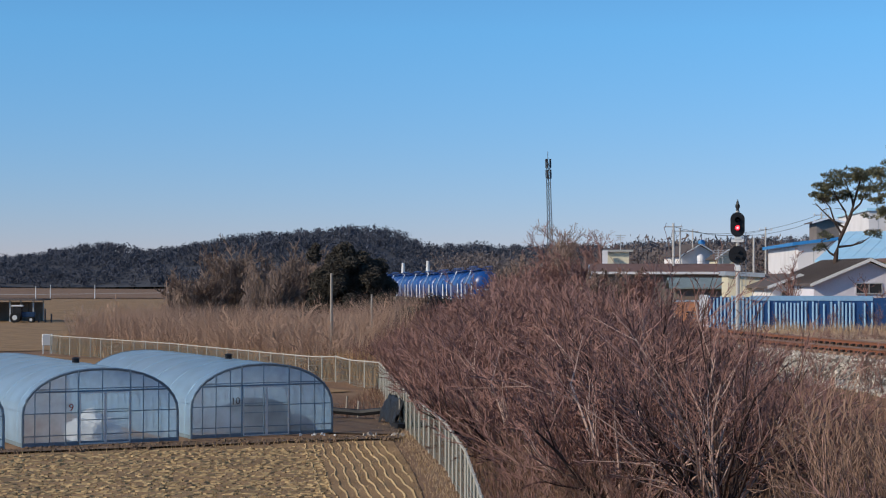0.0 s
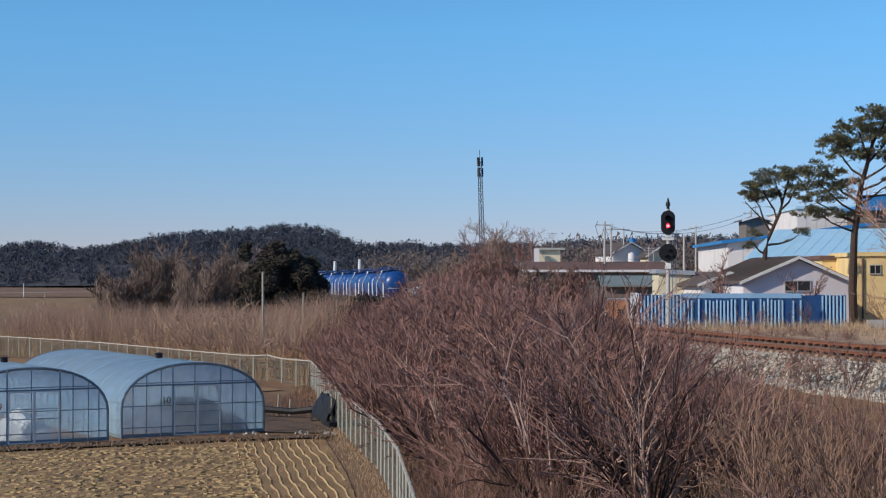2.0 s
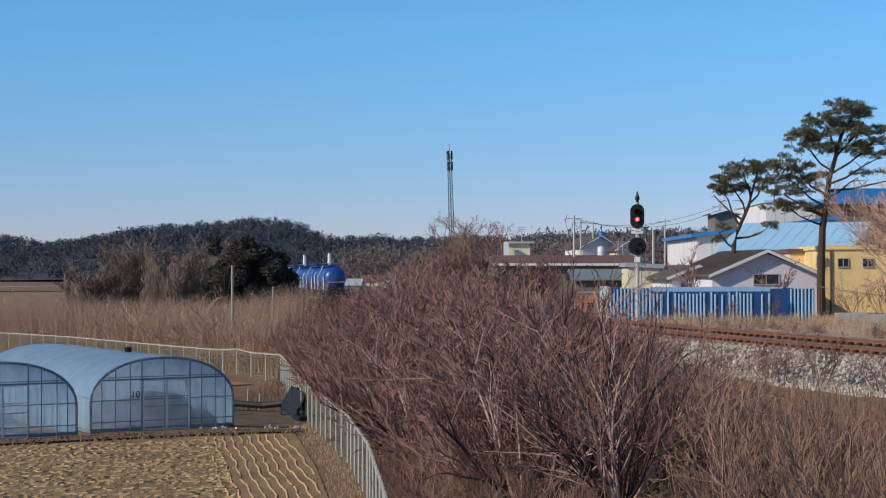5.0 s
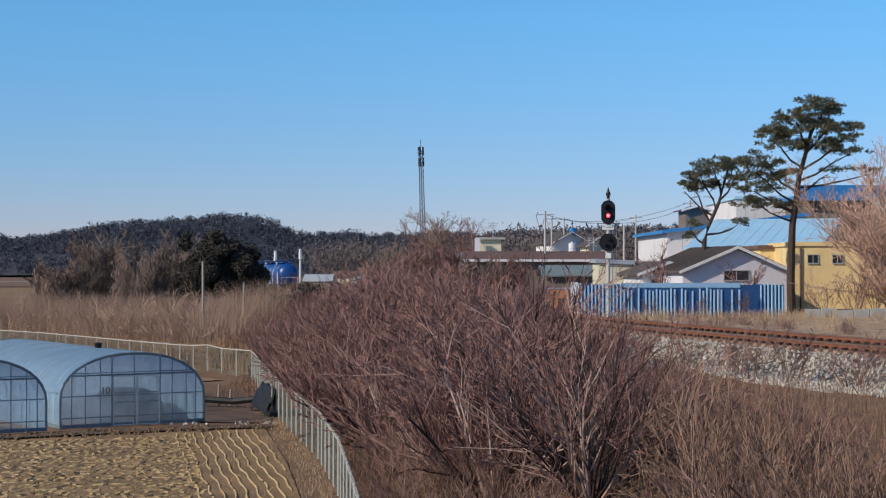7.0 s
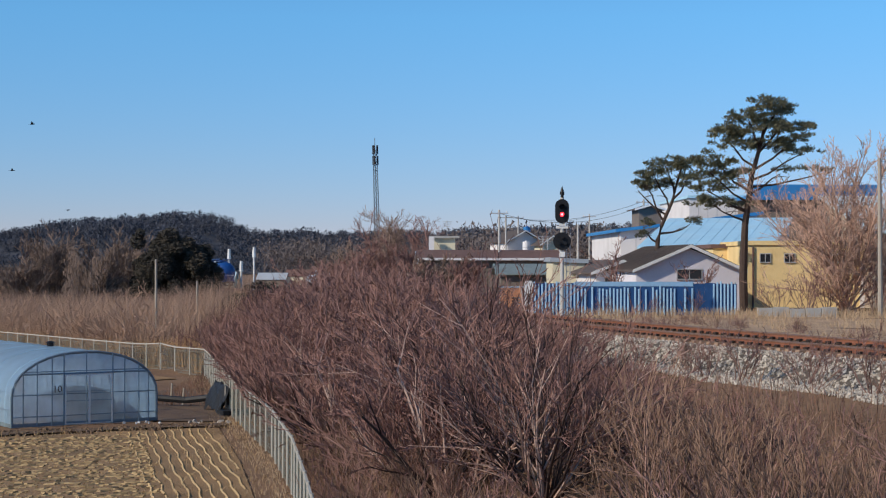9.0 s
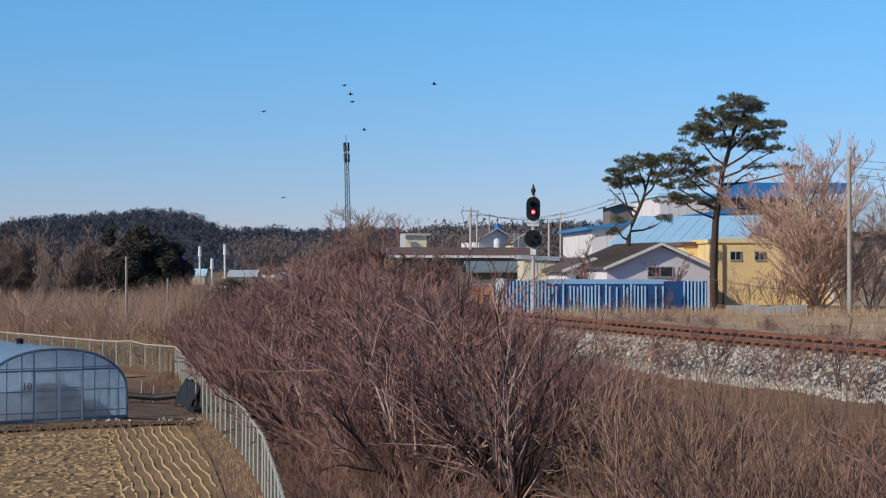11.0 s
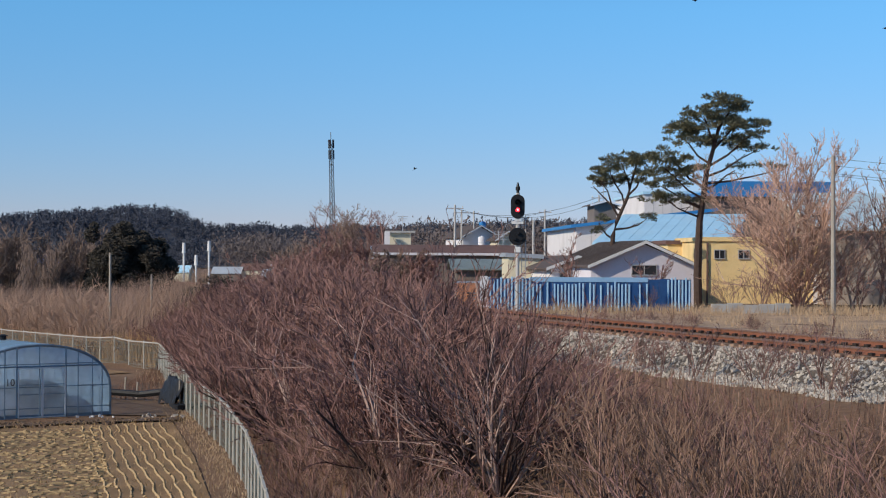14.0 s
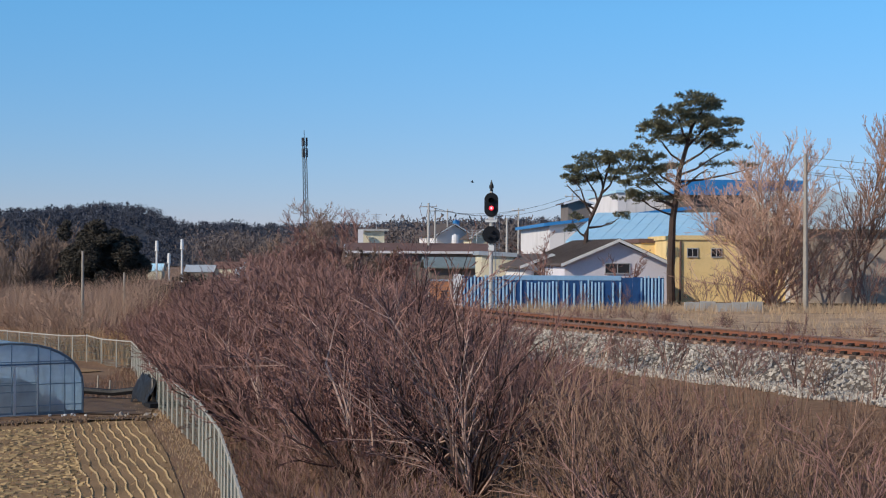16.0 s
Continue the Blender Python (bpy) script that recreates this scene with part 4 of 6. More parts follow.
gable_house("grey_roof_shed", 8.6, 135, G, 0, 3.0, 3.0, 4.4, 2.1, 2.75, "wall_brown", "roof_teal", "low shed with a grey sheet roof").matrix_basis = pose(12.3, 136, G, 0, 0, 90)
gable_house("arched_metal_hall", 11.0, 205, G, 0, 4, 4, 12, 3.9, 5.2, "wall_cream", "roof_grey", "hall with a bright grey metal roof").matrix_basis = pose(14.5, 206, G - 0.9, 0, 0, 90)
shed("cream_shed", 10.5, 118, G, 0, 2.2, 5, 3.0, 2.9, "wall_cream", "roof_grey", "cream-painted shed behind the signal", over=0.2)
gable_house("far_white_house", 17.5, 240, G, 20, 2.6, 2.6, 6, 6.0, 7.4, "wall_white", "roof_dark", "white two-storey house in the far village", group="village houses")
gable_house("far_grey_house", 20.9, 235, G, 10, 1.5, 1.5, 4, 5.6, 6.6, "wall_cream", "roof_dark", "cream far house with a dark roof", group="village houses")
for px, py, w_, hh, wa, ro in ((-19.5, 310, 2.6, 2.2, "wall_brown", "roof_grey"), (-14.5, 310, 2.6, 2.8, "wall_cream", "roof_brown"), (-11.0, 330, 3.0, 3.4, "wall_white", "roof_brown"), (-9.5, 285, 2.0, 2.0, "wall_white", "roof_grey"), (-28.5, 310, 2.0, 2.4, "wall_cream", "roof_pale")):
    gable_house("far_house", px, py, 2.0, 78, w_ / 2, w_ / 2, 5, hh, hh + 1.0, wa, ro, "small far house beside the railway line", group="village houses", over=0.2)


def brick_hut(x, y, z):
    h = empty("brick_hut", pose(x, y, z), "small hut of orange bricks with a rusty sheet roof", "hut")
    part("core", bx(0.03, 1.97, 0.03, 1.6, 0, 1.5), "concrete", h)
    bm = bx(0, 0.23, 0, 0.06, 0, 0.075)
    b0 = part("brick", bm, "brick", h)
    b0.matrix_basis = pose(0, -0.03, 0.02)
    for r in range(17):
        for c in range(8):
            xx = c * 0.245 + (r % 2) * 0.12 - 0.06
            if 0.55 < xx < 0.95 and 4 < r < 11 or xx > 1.85:
                continue
            o = new("brick", b0.data)
            o.parent = h
            o.matrix_basis = pose(xx, -0.03, 0.02 + r * 0.087)
    part("opening", bx(0.62, 1.0, -0.02, 0.04, 0.45, 0.95), "glass_dark", h)
    part("roof", bx(-0.04, 2.02, -0.05, 1.7, 1.52, 1.58), "roof_grey", h)
    part("post", bx(1.2, 1.3, -0.12, -0.04, 0, 1.5), "wood_pole", h)


brick_hut(5.95, 101, G - 0.05)


def water_tank(x, y, z, r, hh, material, label):
    t = empty("water_tank", pose(x, y, z), label, "water tank")
    part("body", tube(bmesh.new(), [(0, 0, 0), (0, 0, hh * 0.85), (0, 0, hh)], r, 14, r * 0.9), material, t)
    part("lid", tube(bmesh.new(), [(0, 0, hh), (0, 0, hh + 0.12)], r * 0.35, 10), material, t)
    part("band", tube(bmesh.new(), [(0, 0, hh * 0.45), (0, 0, hh * 0.5)], r * 1.02, 14), "frame_grey", t)


water_tank(17.9, 241.5, G + 7.0, 0.5, 1.0, "roof_blue", "small blue water tank on a village roof")
water_tank(15.2, 206, G + 4.2, 0.45, 1.3, "wall_white", "white rooftop water tank in the village")


def roof_aerial(x, y, z, hh):
    a = empty("roof_aerial", pose(x, y, z), "thin metal aerial on a village roof", "aerial")
    part("mast", tube(bmesh.new(), [(0, 0, 0), (0, 0, hh)], 0.035, 5), "frame_grey", a)
    for k in range(3):
        part("rod", tube(bmesh.new(), [(-0.5 + 0.1 * k, 0, hh - 0.1 - 0.22 * k), (0.5 - 0.1 * k, 0, hh - 0.1 - 0.22 * k)], 0.025, 4), "frame_grey", a)


roof_aerial(4.9, 172, G + 5.5, 1.6)
roof_aerial(12.6, 151, G + 3.4, 1.9)
roof_aerial(13.0, 151, G + 3.4, 1.7)
roof_aerial(24.0, 167, G + 8.3, 2.2)


def low_wall(x0, x1, y):
    w = empty("low_wall", pose(0, 0, 0), "low weathered concrete block wall beside the track", "wall", kind="structure")
    n = 5
    for k in range(n):
        a, b = x0 + (x1 - x0) * k / n, x0 + (x1 - x0) * (k + 1) / n - 0.03
        part("wall_panel", bx(a, b, y - 0.08, y + 0.08, G - 0.1, G + 0.52 + 0.05 * math.sin(k * 2.1), bevel=0.02), "concrete", w)


low_wall(19.1, 23.4, 92.5)


# ---- poles, wires, mast ----
def utility_pole(x, y, z, top, material="conc_pole", arms=1, r=0.14, label="grey concrete utility pole with cross-arm and wires", tr=-0.3, cat="utility pole"):
    p = empty("utility_pole", pose(x, y, z, 0, tr, 0), label, cat)
    part("shaft", tube(bmesh.new(), [(0, 0, -0.3), (0, 0, top - z)], r, 8, r * 0.72), material, p)
    for k in range(arms):
        zz = top - z - 0.35 - k * 0.6
        a = part("cross_arm", bx(-0.75, 0.75, -0.05, 0.05, zz, zz + 0.09), "frame_grey", p)
        for xx in (-0.65, 0, 0.65):
            part("insulator", tube(bmesh.new(), [(xx, 0, zz + 0.09), (xx, 0, zz + 0.24)], 0.05, 6, 0.03), "white_metal", a)
    return p


def wire(a, b, sag, r=0.012):
    a, b = Vector(a), Vector(b)
    pts = [a.lerp(b, k / 10) - Vector((0, 0, sag * 4 * (k / 10) * (1 - k / 10))) for k in range(11)]
    tagged(part("wire", tube(bmesh.new(), pts, r, 3), "cable"), "dark overhead cable sagging between poles", "cable", "overhead cables")


utility_pole(25.55, 92, 3.9, 12.45, "wood_pole", arms=0, label="grey concrete utility pole beside the bare trees")
for dz, dx in ((0.3, 0), (-0.1, 0.1), (-0.5, 0)):
    wire((25.5 + dx, 92, 12.0 + dz), (58 + dx, 96, 11.2 + dz), 0.5)
wire((25.5, 92, 11.4), (52, 84, 10.4), 0.7)
utility_pole(-17.1, 125, 0.6, 7.15, "wood_pole", 0, 0.11, "weathered bare wooden pole in the brush")
utility_pole(-15.9, 140, 0.8, 5.5, "wood_pole", 0, 0.1, "short weathered wooden pole in the brush")
wire((-17.1, 125, 6.9), (-15.9, 140, 5.4), 0.3)
for x, y, t, a in ((8.75, 150, 11.5, 1), (11.8, 190, 12.2, 1), (15.3, 148, 10.2, 0), (16.6, 240, 13.5, 1), (22.0, 200, 12.6, 1), (24.0, 170, 13.2, 2)):
    utility_pole(x, y, G, t, arms=a, r=0.12, tr=0)
wire((8.75, 150, 11.3), (11.8, 190, 12.0), 0.8, 0.02)
wire((8.75, 150, 11.2), (24.0, 170, 12.6), 1.2, 0.02)
wire((11.8, 190, 12.0), (24.0, 170, 13.0), 1.0, 0.02)
wire((16.6, 240, 13.2), (22.0, 200, 12.3), 0.6, 0.02)


def white_post(x, y, z, top):
    p = empty("white_post", pose(x, y, z), "white trackside post with a thick top", "post", "trackside posts")
    part("shaft", tube(bmesh.new(), [(0, 0, -0.2), (0, 0, top - z - 1.6)], 0.16, 8), "white_metal", p)
    part("top", tube(bmesh.new(), [(0, 0, top - z - 1.6), (0, 0, top - z - 1.4), (0, 0, top - z)], 0.34, 8, 0.22), "white_metal", p)


white_post(-26.3, 275, 2.6, 9.2)
white_post(-22.4, 275, 2.6, 9.5)
white_post(-24.4, 275, 2.6, 7.3)


def lattice_mast(x, y, z, top):
    m = empty("radio_mast", pose(x, y, z, 0, -1.6, 0), "slender grey lattice radio mast with antenna cluster", "mast")
    H = top - z
    wdt = lambda t: 0.5 - 0.2 * t
    c3 = [(math.cos(radians(a)), math.sin(radians(a))) for a in (90, 210, 330)]
    for cx, cy in c3:
        part("leg", tube(bmesh.new(), [(cx * wdt(0), cy * wdt(0), 0), (cx * wdt(1), cy * wdt(1), H - 1.2)], 0.07, 5), "mast", m)
    n = 22
    bm = bmesh.new()
    for k in range(n):
        t0, t1 = k / n, (k + 1) / n
        for i in range(3):
            a, b = c3[i], c3[(i + 1) % 3]
            p, q = (a[0] * wdt(t0), a[1] * wdt(t0), t0 * (H - 1.2)), (b[0] * wdt(t1), b[1] * wdt(t1), t1 * (H - 1.2))
            tube(bm, [p, q], 0.035, 3)
            tube(bm, [(b[0] * wdt(t0), b[1] * wdt(t0), t0 * (H - 1.2)), p], 0.03, 3)
    part("bracing", bm, "mast", m)
    part("spike", tube(bmesh.new(), [(0, 0, H - 1.2), (0, 0, H + 0.4)], 0.05, 5), "mast", m)
    for zz in (H - 2.0, H - 3.6):
        for a in (20, 140, 260):
            ca, sa = math.cos(radians(a)), math.sin(radians(a))
            part("antenna", bx(-0.12, 0.12, -0.09, 0.09, zz, zz + 1.3, m=pose(ca * 0.36, sa * 0.36, 0, 0, 0, a)), "tank_dark", m)


lattice_mast(-2.75, 260, 3.7, 25.2)


# ---- hills and far woods ----
def ridge_h(x):
    xs = [-900, -420, -300, -265, -253, -241, -229, -219, -199, -179, -164, -131, -108, -90, -78, -70, -46, -32, -3, 60, 130, 250, 500, 900]
    zs = [19, 18, 18.5, 18.5, 22, 25, 24, 21, 23, 26.5, 30, 31.5, 34, 32, 27, 23.5, 24.5, 23.5, 24, 26, 28, 28, 24, 20]
    return float(np.interp(x, xs, zs))


def build_hills():
    xs = np.arange(-900, 901, 15.0)
    rows = [(700, 0.05), (740, 0.3), (790, 0.65), (850, 0.88), (900, 1.0), (960, 0.9), (1050, 0.5), (1200, 0.0)]
    V = [(x, y + 12 * noise.noise(Vector((x * 0.01, y * 0.01, 2))), 2 + (ridge_h(x) - 6) * k) for y, k in rows for x in xs]
    n = len(xs)
    F_ = [(j * n + i, j * n + i + 1, (j + 1) * n + i + 1, (j + 1) * n + i) for j in range(len(rows) - 1) for i in range(n - 1)]
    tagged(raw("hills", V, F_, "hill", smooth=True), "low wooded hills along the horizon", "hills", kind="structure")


build_hills()


def far_woods(name, spots, size, material, label, seed, tri=64, flat=1.0, fine=1.0):
    """Many small crowns of loose clumps, each with a short trunk, as one cover."""
    rg = random.Random(seed)
    V, F_ = [], []
    for x, y, z, k in spots:
        h_ = size * k
        i = len(V)
        V += [(x - 0.03 * h_, y, z - 0.5), (x + 0.03 * h_, y, z - 0.5), (x, y, z + 0.62 * h_)]
        F_.append((i, i + 1, i + 2))
        for _ in range(tri):
            d = Vector((rg.gauss(0, 0.17), rg.gauss(0, 0.17), max(-0.3, min(0.3, rg.gauss(0, 0.16) * flat)))) * h_
            q = Vector((x, y, z + h_ * 0.62)) + d
            t = h_ * rg.uniform(0.025, 0.06) * fine
            i = len(V)
            for _k in range(3):
                V.append((q.x + rg.gauss(0, t), q.y + rg.gauss(0, t), q.z + rg.gauss(0, t * 1.3)))
            F_.append((i, i + 1, i + 2))
    tagged(raw(name, V, F_, material), label, "woods", kind="stuff")


rg = random.Random(11)
spots = []
for _ in range(3800):
    x = rg.uniform(-340, 140)
    k = rg.random()
    y = 700 + 210 * k
    f = np.interp(y, [700, 740, 790, 850, 900, 960], [0.05, 0.3, 0.65, 0.88, 1.0, 0.9])
    spots.append((x, y, 2 + (ridge_h(x) - 6) * f - 1.6, rg.uniform(0.6, 1.15)))
far_woods("hill_woods", spots, 6.5, "wood_far", "bare winter woods with some pines over the hills, tinted blue-grey for haze", 3, tri=100, fine=1.0)
spots = [(rg.uniform(-30, 150), rg.uniform(380, 520), 3.0, rg.uniform(0.55, 1.0)) for _ in range(900)]
spots = [(x, y, z, k * (0.8 + 0.25 * sm((x - 2) / 14))) for x, y, z, k in spots]
far_woods("village_woods", spots, 14.0, "wood_mid", "dark band of trees behind the village", 4, tri=200, fine=0.42)
patch("far_road", [(-210, 425), (-60, 425), (-60, 433), (-210, 433)], 0.9, "road", "pale raised road at the far edge of the fields", "road", 20)
for k in (0, 1, 4, 9):
    utility_pole(-131 + k * 3.7, 422, 2.0, 4.6 + (k % 3) * 0.5, "white_metal", 0, 0.12, "pale roadside post far across the fields", 0, "post")


# ---- bare trees and shrubs ----
def shrub_mesh(name, *a, mat_="twig", stem="twig_light", **k):
    V, F_, lv = grow(*a, **k)
    me = bpy.data.meshes.new(name)
    me.from_pydata(V, [], F_)
    me.materials.append(M[stem])
    me.materials.append(M[mat_])
    me.polygons.foreach_set("material_index", lv)
    return me


SHRUBS = [shrub_mesh("shrub_twigs", 100 + i, 9 + i % 3, 3.0, 0.8, 3, (4, 3, 2), 0.032, up=0.4, shorten=0.62, wig=0.12, min_r=0.007, fork=(0.25, 0.6), mat_="twig" if i not in (3, 5) else "twig_olive") for i in range(6)]
FARS = [shrub_mesh("far_shrub_twigs", 150 + i, 8, 3.0, 0.8, 3, (3, 3, 2), 0.036, up=0.4, shorten=0.64, wig=0.12, min_r=0.0115, fork=(0.25, 0.65), mat_="twig") for i in range(4)]
TALL = [shrub_mesh("tall_shrub_twigs", 200 + i, 5, 4.4, 0.7, 3, (5, 4, 2), 0.06, up=0.3, shorten=0.6, wig=0.2, min_r=0.014, fork=(0.35, 0.8), mat_="twig") for i in range(3)]
LOW = [shrub_mesh("low_bush_twigs", 300 + i, 13, 1.5, 1.1, 2, (4, 3), 0.016, up=0.3, shorten=0.66, wig=0.22, min_r=0.0078, mat_=("twig_olive", "twig", "twig_tan")[i]) for i in range(3)]


def plant(name, me, x, y, k, rz, label, category, group, lean=0.0, sink=0.05):
    ob = new(name, me)
    ob.matrix_basis = pose(x, y, ground_z(x, y) - sink, lean, lean * 0.5, rz) @ Matrix.Diagonal((k, k, k, 1))
    return tagged(ob, label, category, group)


def crown_line(b):
    """How high the thicket may stand, as a slope from the bridge parapet, by bearing: cut back along the track."""
    return float(np.interp(b, [-0.16, -0.109, -0.081, -0.07, -0.06, -0.046, 0.03, 0.053, 0.07, 0.079, 0.095, 0.134, 0.2, 0.33],
                           [0.05, 0.03, 0.02, 0.016, 0.006, -0.004, 0.002, 0.009, 0.020, 0.033, 0.042, 0.055, 0.072, 0.088]))


rg = random.Random(21)
count = 0
for _ in range(2600):
    y = 20 + 105 * rg.random() ** 1.35
    fx, lx = fence_x(y), line_x(y)
    x = rg.uniform(fx + (2.0 if y < 60 else 1.2), lx - 3.4)
    b = x / y
    if b > 0.42 or count >= 150:
        continue
    if y < 27 and -0.3 < x < 4.2:
        continue
    gz = ground_z(x, y)
    room = EYE[2] - crown_line(b) * y - gz
    if y < 44 and 0.01 < b < 0.145:
        continue
    if room < 0.8:
        continue
    if room < 1.5 or (b > 0.12 and rg.random() < 0.45):
        if rg.random() < 0.5:
            continue
        me, hh, nm, lab = LOW[rg.randrange(3)], 1.45, "low_bush", "low tangled brown bush on the railway bank"
    elif room > 3.6 and y > 48 and rg.random() < 0.5:
        me, hh, nm, lab = TALL[rg.randrange(3)], 4.3, "tall_shrub", "tall bare grey-brown shrub on the railway bank"
    else:
        me, hh, nm, lab = (SHRUBS[rg.randrange(6)] if y < 38 else FARS[rg.randrange(4)]), 2.9, "shrub", "bare reddish-brown shrub with fine upright twigs"
    k = min(1.25, room / hh) * rg.uniform(0.72, 1.0)
    plant(nm, me, x, y, k, rg.uniform(0, 360), lab, "shrub", "thicket on the railway bank", rg.uniform(-6, 6))
    count += 1

# shrubs beyond the fence corner
for _ in range(46):
    x, y = rg.uniform(-15, -1), rg.uniform(104, 168)
    if x > line_x(y) - 4:
        continue
    me, hh = (FARS[rg.randrange(4)], 2.9) if rg.random() < 0.6 else (LOW[rg.randrange(3)], 1.45)
    plant("shrub", me, x, y, rg.uniform(0.55, 0.9), rg.uniform(0, 360), "bare brown shrub beyond the corner of the fence", "shrub", "shrubs beyond the fence")

for _ in range(80):
    x, y = rg.uniform(-19, -8), rg.uniform(108, 152)
    if x < fence_x(y) + 0.8:
        continue
    me, k = (FARS[rg.randrange(4)], rg.uniform(0.45, 0.75)) if rg.random() < 0.35 else (LOW[rg.randrange(3)], rg.uniform(0.9, 1.5))
    plant("low_bush", me, x, y, k, rg.uniform(0, 360), "low tangled brown bush beyond the corner of the fence", "shrub", "shrubs beyond the fence")
for _ in range(70):
    x, y = rg.uniform(-16, -2), rg.uniform(100, 160)
    if x > line_x(y) - 4 or x < fence_x(y) + 0.8:
        continue
    plant("low_bush", LOW[rg.randrange(3)], x, y, rg.uniform(0.8, 1.5), rg.uniform(0, 360), "low tangled brown bush beyond the corner of the fence", "shrub", "shrubs beyond the fence")

# the left shoulder of the bank, above the fence
for _ in range(170):
    y = rg.uniform(50, 128)
    x = rg.uniform(fence_x(y) + 1.0, max(fence_x(y) + 3, line_x(y) - 6))
    room = EYE[2] - crown_line((x - 1.5) / y) * y - ground_z(x, y)
    if room < 0.35:
        continue
    if room < 1.1:
        plant("low_bush", LOW[rg.randrange(3)], x, y, max(0.5, room / 1.5), rg.uniform(0, 360), "low tangled brown bush on the railway bank", "shrub", "thicket on the railway bank")
        continue
    if room > 3.3 and x > fence_x(y) + 4:
        plant("tall_shrub", TALL[rg.randrange(3)], x, y, min(1.25, room / 4.3) * rg.uniform(0.8, 1.0), rg.uniform(0, 360), "tall bare grey-brown shrub on the railway bank", "shrub", "thicket on the railway bank", rg.uniform(-5, 5))
        continue
    plant("shrub", FARS[rg.randrange(4)], x, y, min(1.25, room / 2.9) * rg.uniform(0.75, 1.0), rg.uniform(0, 360), "bare reddish-brown shrub with fine upright twigs", "shrub", "thicket on the railway bank", rg.uniform(-6, 6))

# shrubs close behind the near fence
for _ in range(58):
    y = rg.uniform(30, 62)
    x = fence_x(y) + rg.uniform(1.0, 4.5)
    plant("shrub", SHRUBS[rg.randrange(6)], x, y, rg.uniform(0.45, 0.8), rg.uniform(0, 360), "bare reddish-brown shrub with fine upright twigs", "shrub", "thicket on the railway bank", rg.uniform(-6, 6))
# low growth between the thicket and the ballast
for _ in range(130):
    y = rg.uniform(20, 62)
    b = rg.uniform(0.11, 0.4)
    x = b * y
    if (y < 44 and b < 0.145) or x > line_x(y) - 3.2:
        continue
    room = EYE[2] - crown_line(b) * y - ground_z(x, y)
    if room < 0.4:
        continue
    if room > 1.5 and rg.random() < 0.6:
        plant("shrub", SHRUBS[rg.randrange(6)], x, y, min(1.1, room / 2.9) * rg.uniform(0.8, 1.05), rg.uniform(0, 360), "bare reddish-brown shrub with fine upright twigs", "shrub", "thicket on the railway bank", rg.uniform(-6, 6))
    else:
        plant("low_bush", LOW[rg.randrange(3)], x, y, min(1.3, max(0.5, room / 1.3)) * rg.uniform(0.8, 1.1), rg.uniform(0, 360), "low tangled brown bush on the railway bank", "shrub", "thicket on the railway bank")
for x, y, k in ((21.2, 97.5, 0.7), (22.6, 96.2, 0.9), (24.0, 97.5, 0.8), (26.6, 96.8, 0.9), (28.4, 97.2, 0.8), (31.0, 98, 1.0), (33.5, 97, 0.9), (14.0, 95.6, 0.45), (16.2, 95.8, 0.5), (11.4, 95.8, 0.4)):
    plant("yard_shrub", FARS[int(x) % 4], x, y, k, x * 50, "bare brown shrub beside the yard", "shrub", "shrubs beside the yard")
for _ in range(22):
    y = rg.uniform(58, 90)
    x = line_x(y) + rg.uniform(4.2, 9.0)
    plant("low_bush", LOW[rg.randrange(3)], x, y, rg.uniform(0.3, 0.65), rg.uniform(0, 360), "low dry brown bush beyond the track", "shrub", "shrubs beside the yard")
# saplings that lean over the ballast
for k in range(16):
    y = 38 + k * 1.9 + rg.uniform(-0.8, 0.8)
    x = line_x(y) - rg.uniform(3.6, 4.8)
    plant("sapling", FARS[k % 4] if k % 3 else SHRUBS[k % 6], x, y, rg.uniform(0.32, 0.62), rg.uniform(0, 360), "thin bare sapling at the foot of the ballast", "shrub", "saplings along the ballast", rg.uniform(-8, 8))
# soft brown thicket behind the fence
SOFT = [shrub_mesh("soft_brush_twigs", 330 + i, 13, 3.6, 0.9, 3, (3, 3, 2), 0.024, up=0.5, shorten=0.62, min_r=0.015, mat_="soft_brush", stem="soft_brush") for i in range(3)]
for _ in range(22):
    y = rg.uniform(116, 160)
    x = rg.uniform(max(-48, fence_x(min(y, 152)) + 2.5), -17)
    plant("brush_clump", SOFT[rg.randrange(3)], x, y, rg.uniform(0.9, 1.3), rg.uniform(0, 360), "dense brown clump of leafless brush", "shrub", "brush behind the fence")

# taller growth along the shoulder of the bank, which screens the line
for _ in range(34):
    y = rg.uniform(60, 128)
    x = line_x(y) - rg.uniform(3.4, 8.0)
    room = EYE[2] - crown_line(x / y) * y - ground_z(x, y) + rg.uniform(-0.2, 0.4)
    if room > 1.6:
        plant("tall_shrub", TALL[rg.randrange(3)], x, y, min(1.2, room / 4.3), rg.uniform(0, 360), "tall bare grey-brown shrub on the railway bank", "shrub", "thicket on the railway bank", rg.uniform(-5, 5))

# the large fan-shaped bushes: long forked stems spreading from one root
def fan_stems(b, n, seed, tilt, height, dark, pale, every=4, kids=(5, 4, 3), r=0.046):
    rg = random.Random(seed)
    for q in range(n):
        t = tilt * math.sqrt((q + 0.5) / n) * rg.uniform(0.85, 1.1)
        tone = pale if q % every == 1 else dark
        me = shrub_mesh("bush_stem", seed + q, 1, height * rg.uniform(0.95, 1.25), 0.0, len(kids), kids, r, up=0.15, shorten=0.5, wig=0.1, min_r=0.0085, fork=(0.25, 0.6), mat_="twig", stem=tone)
        st = new("stem", me)
        st.parent = b
        st.matrix_basis = pose(0.1 * math.cos(q * 2.4), 0.1 * math.sin(q * 2.4), 0, 0, t, (q * 137.5) % 360)


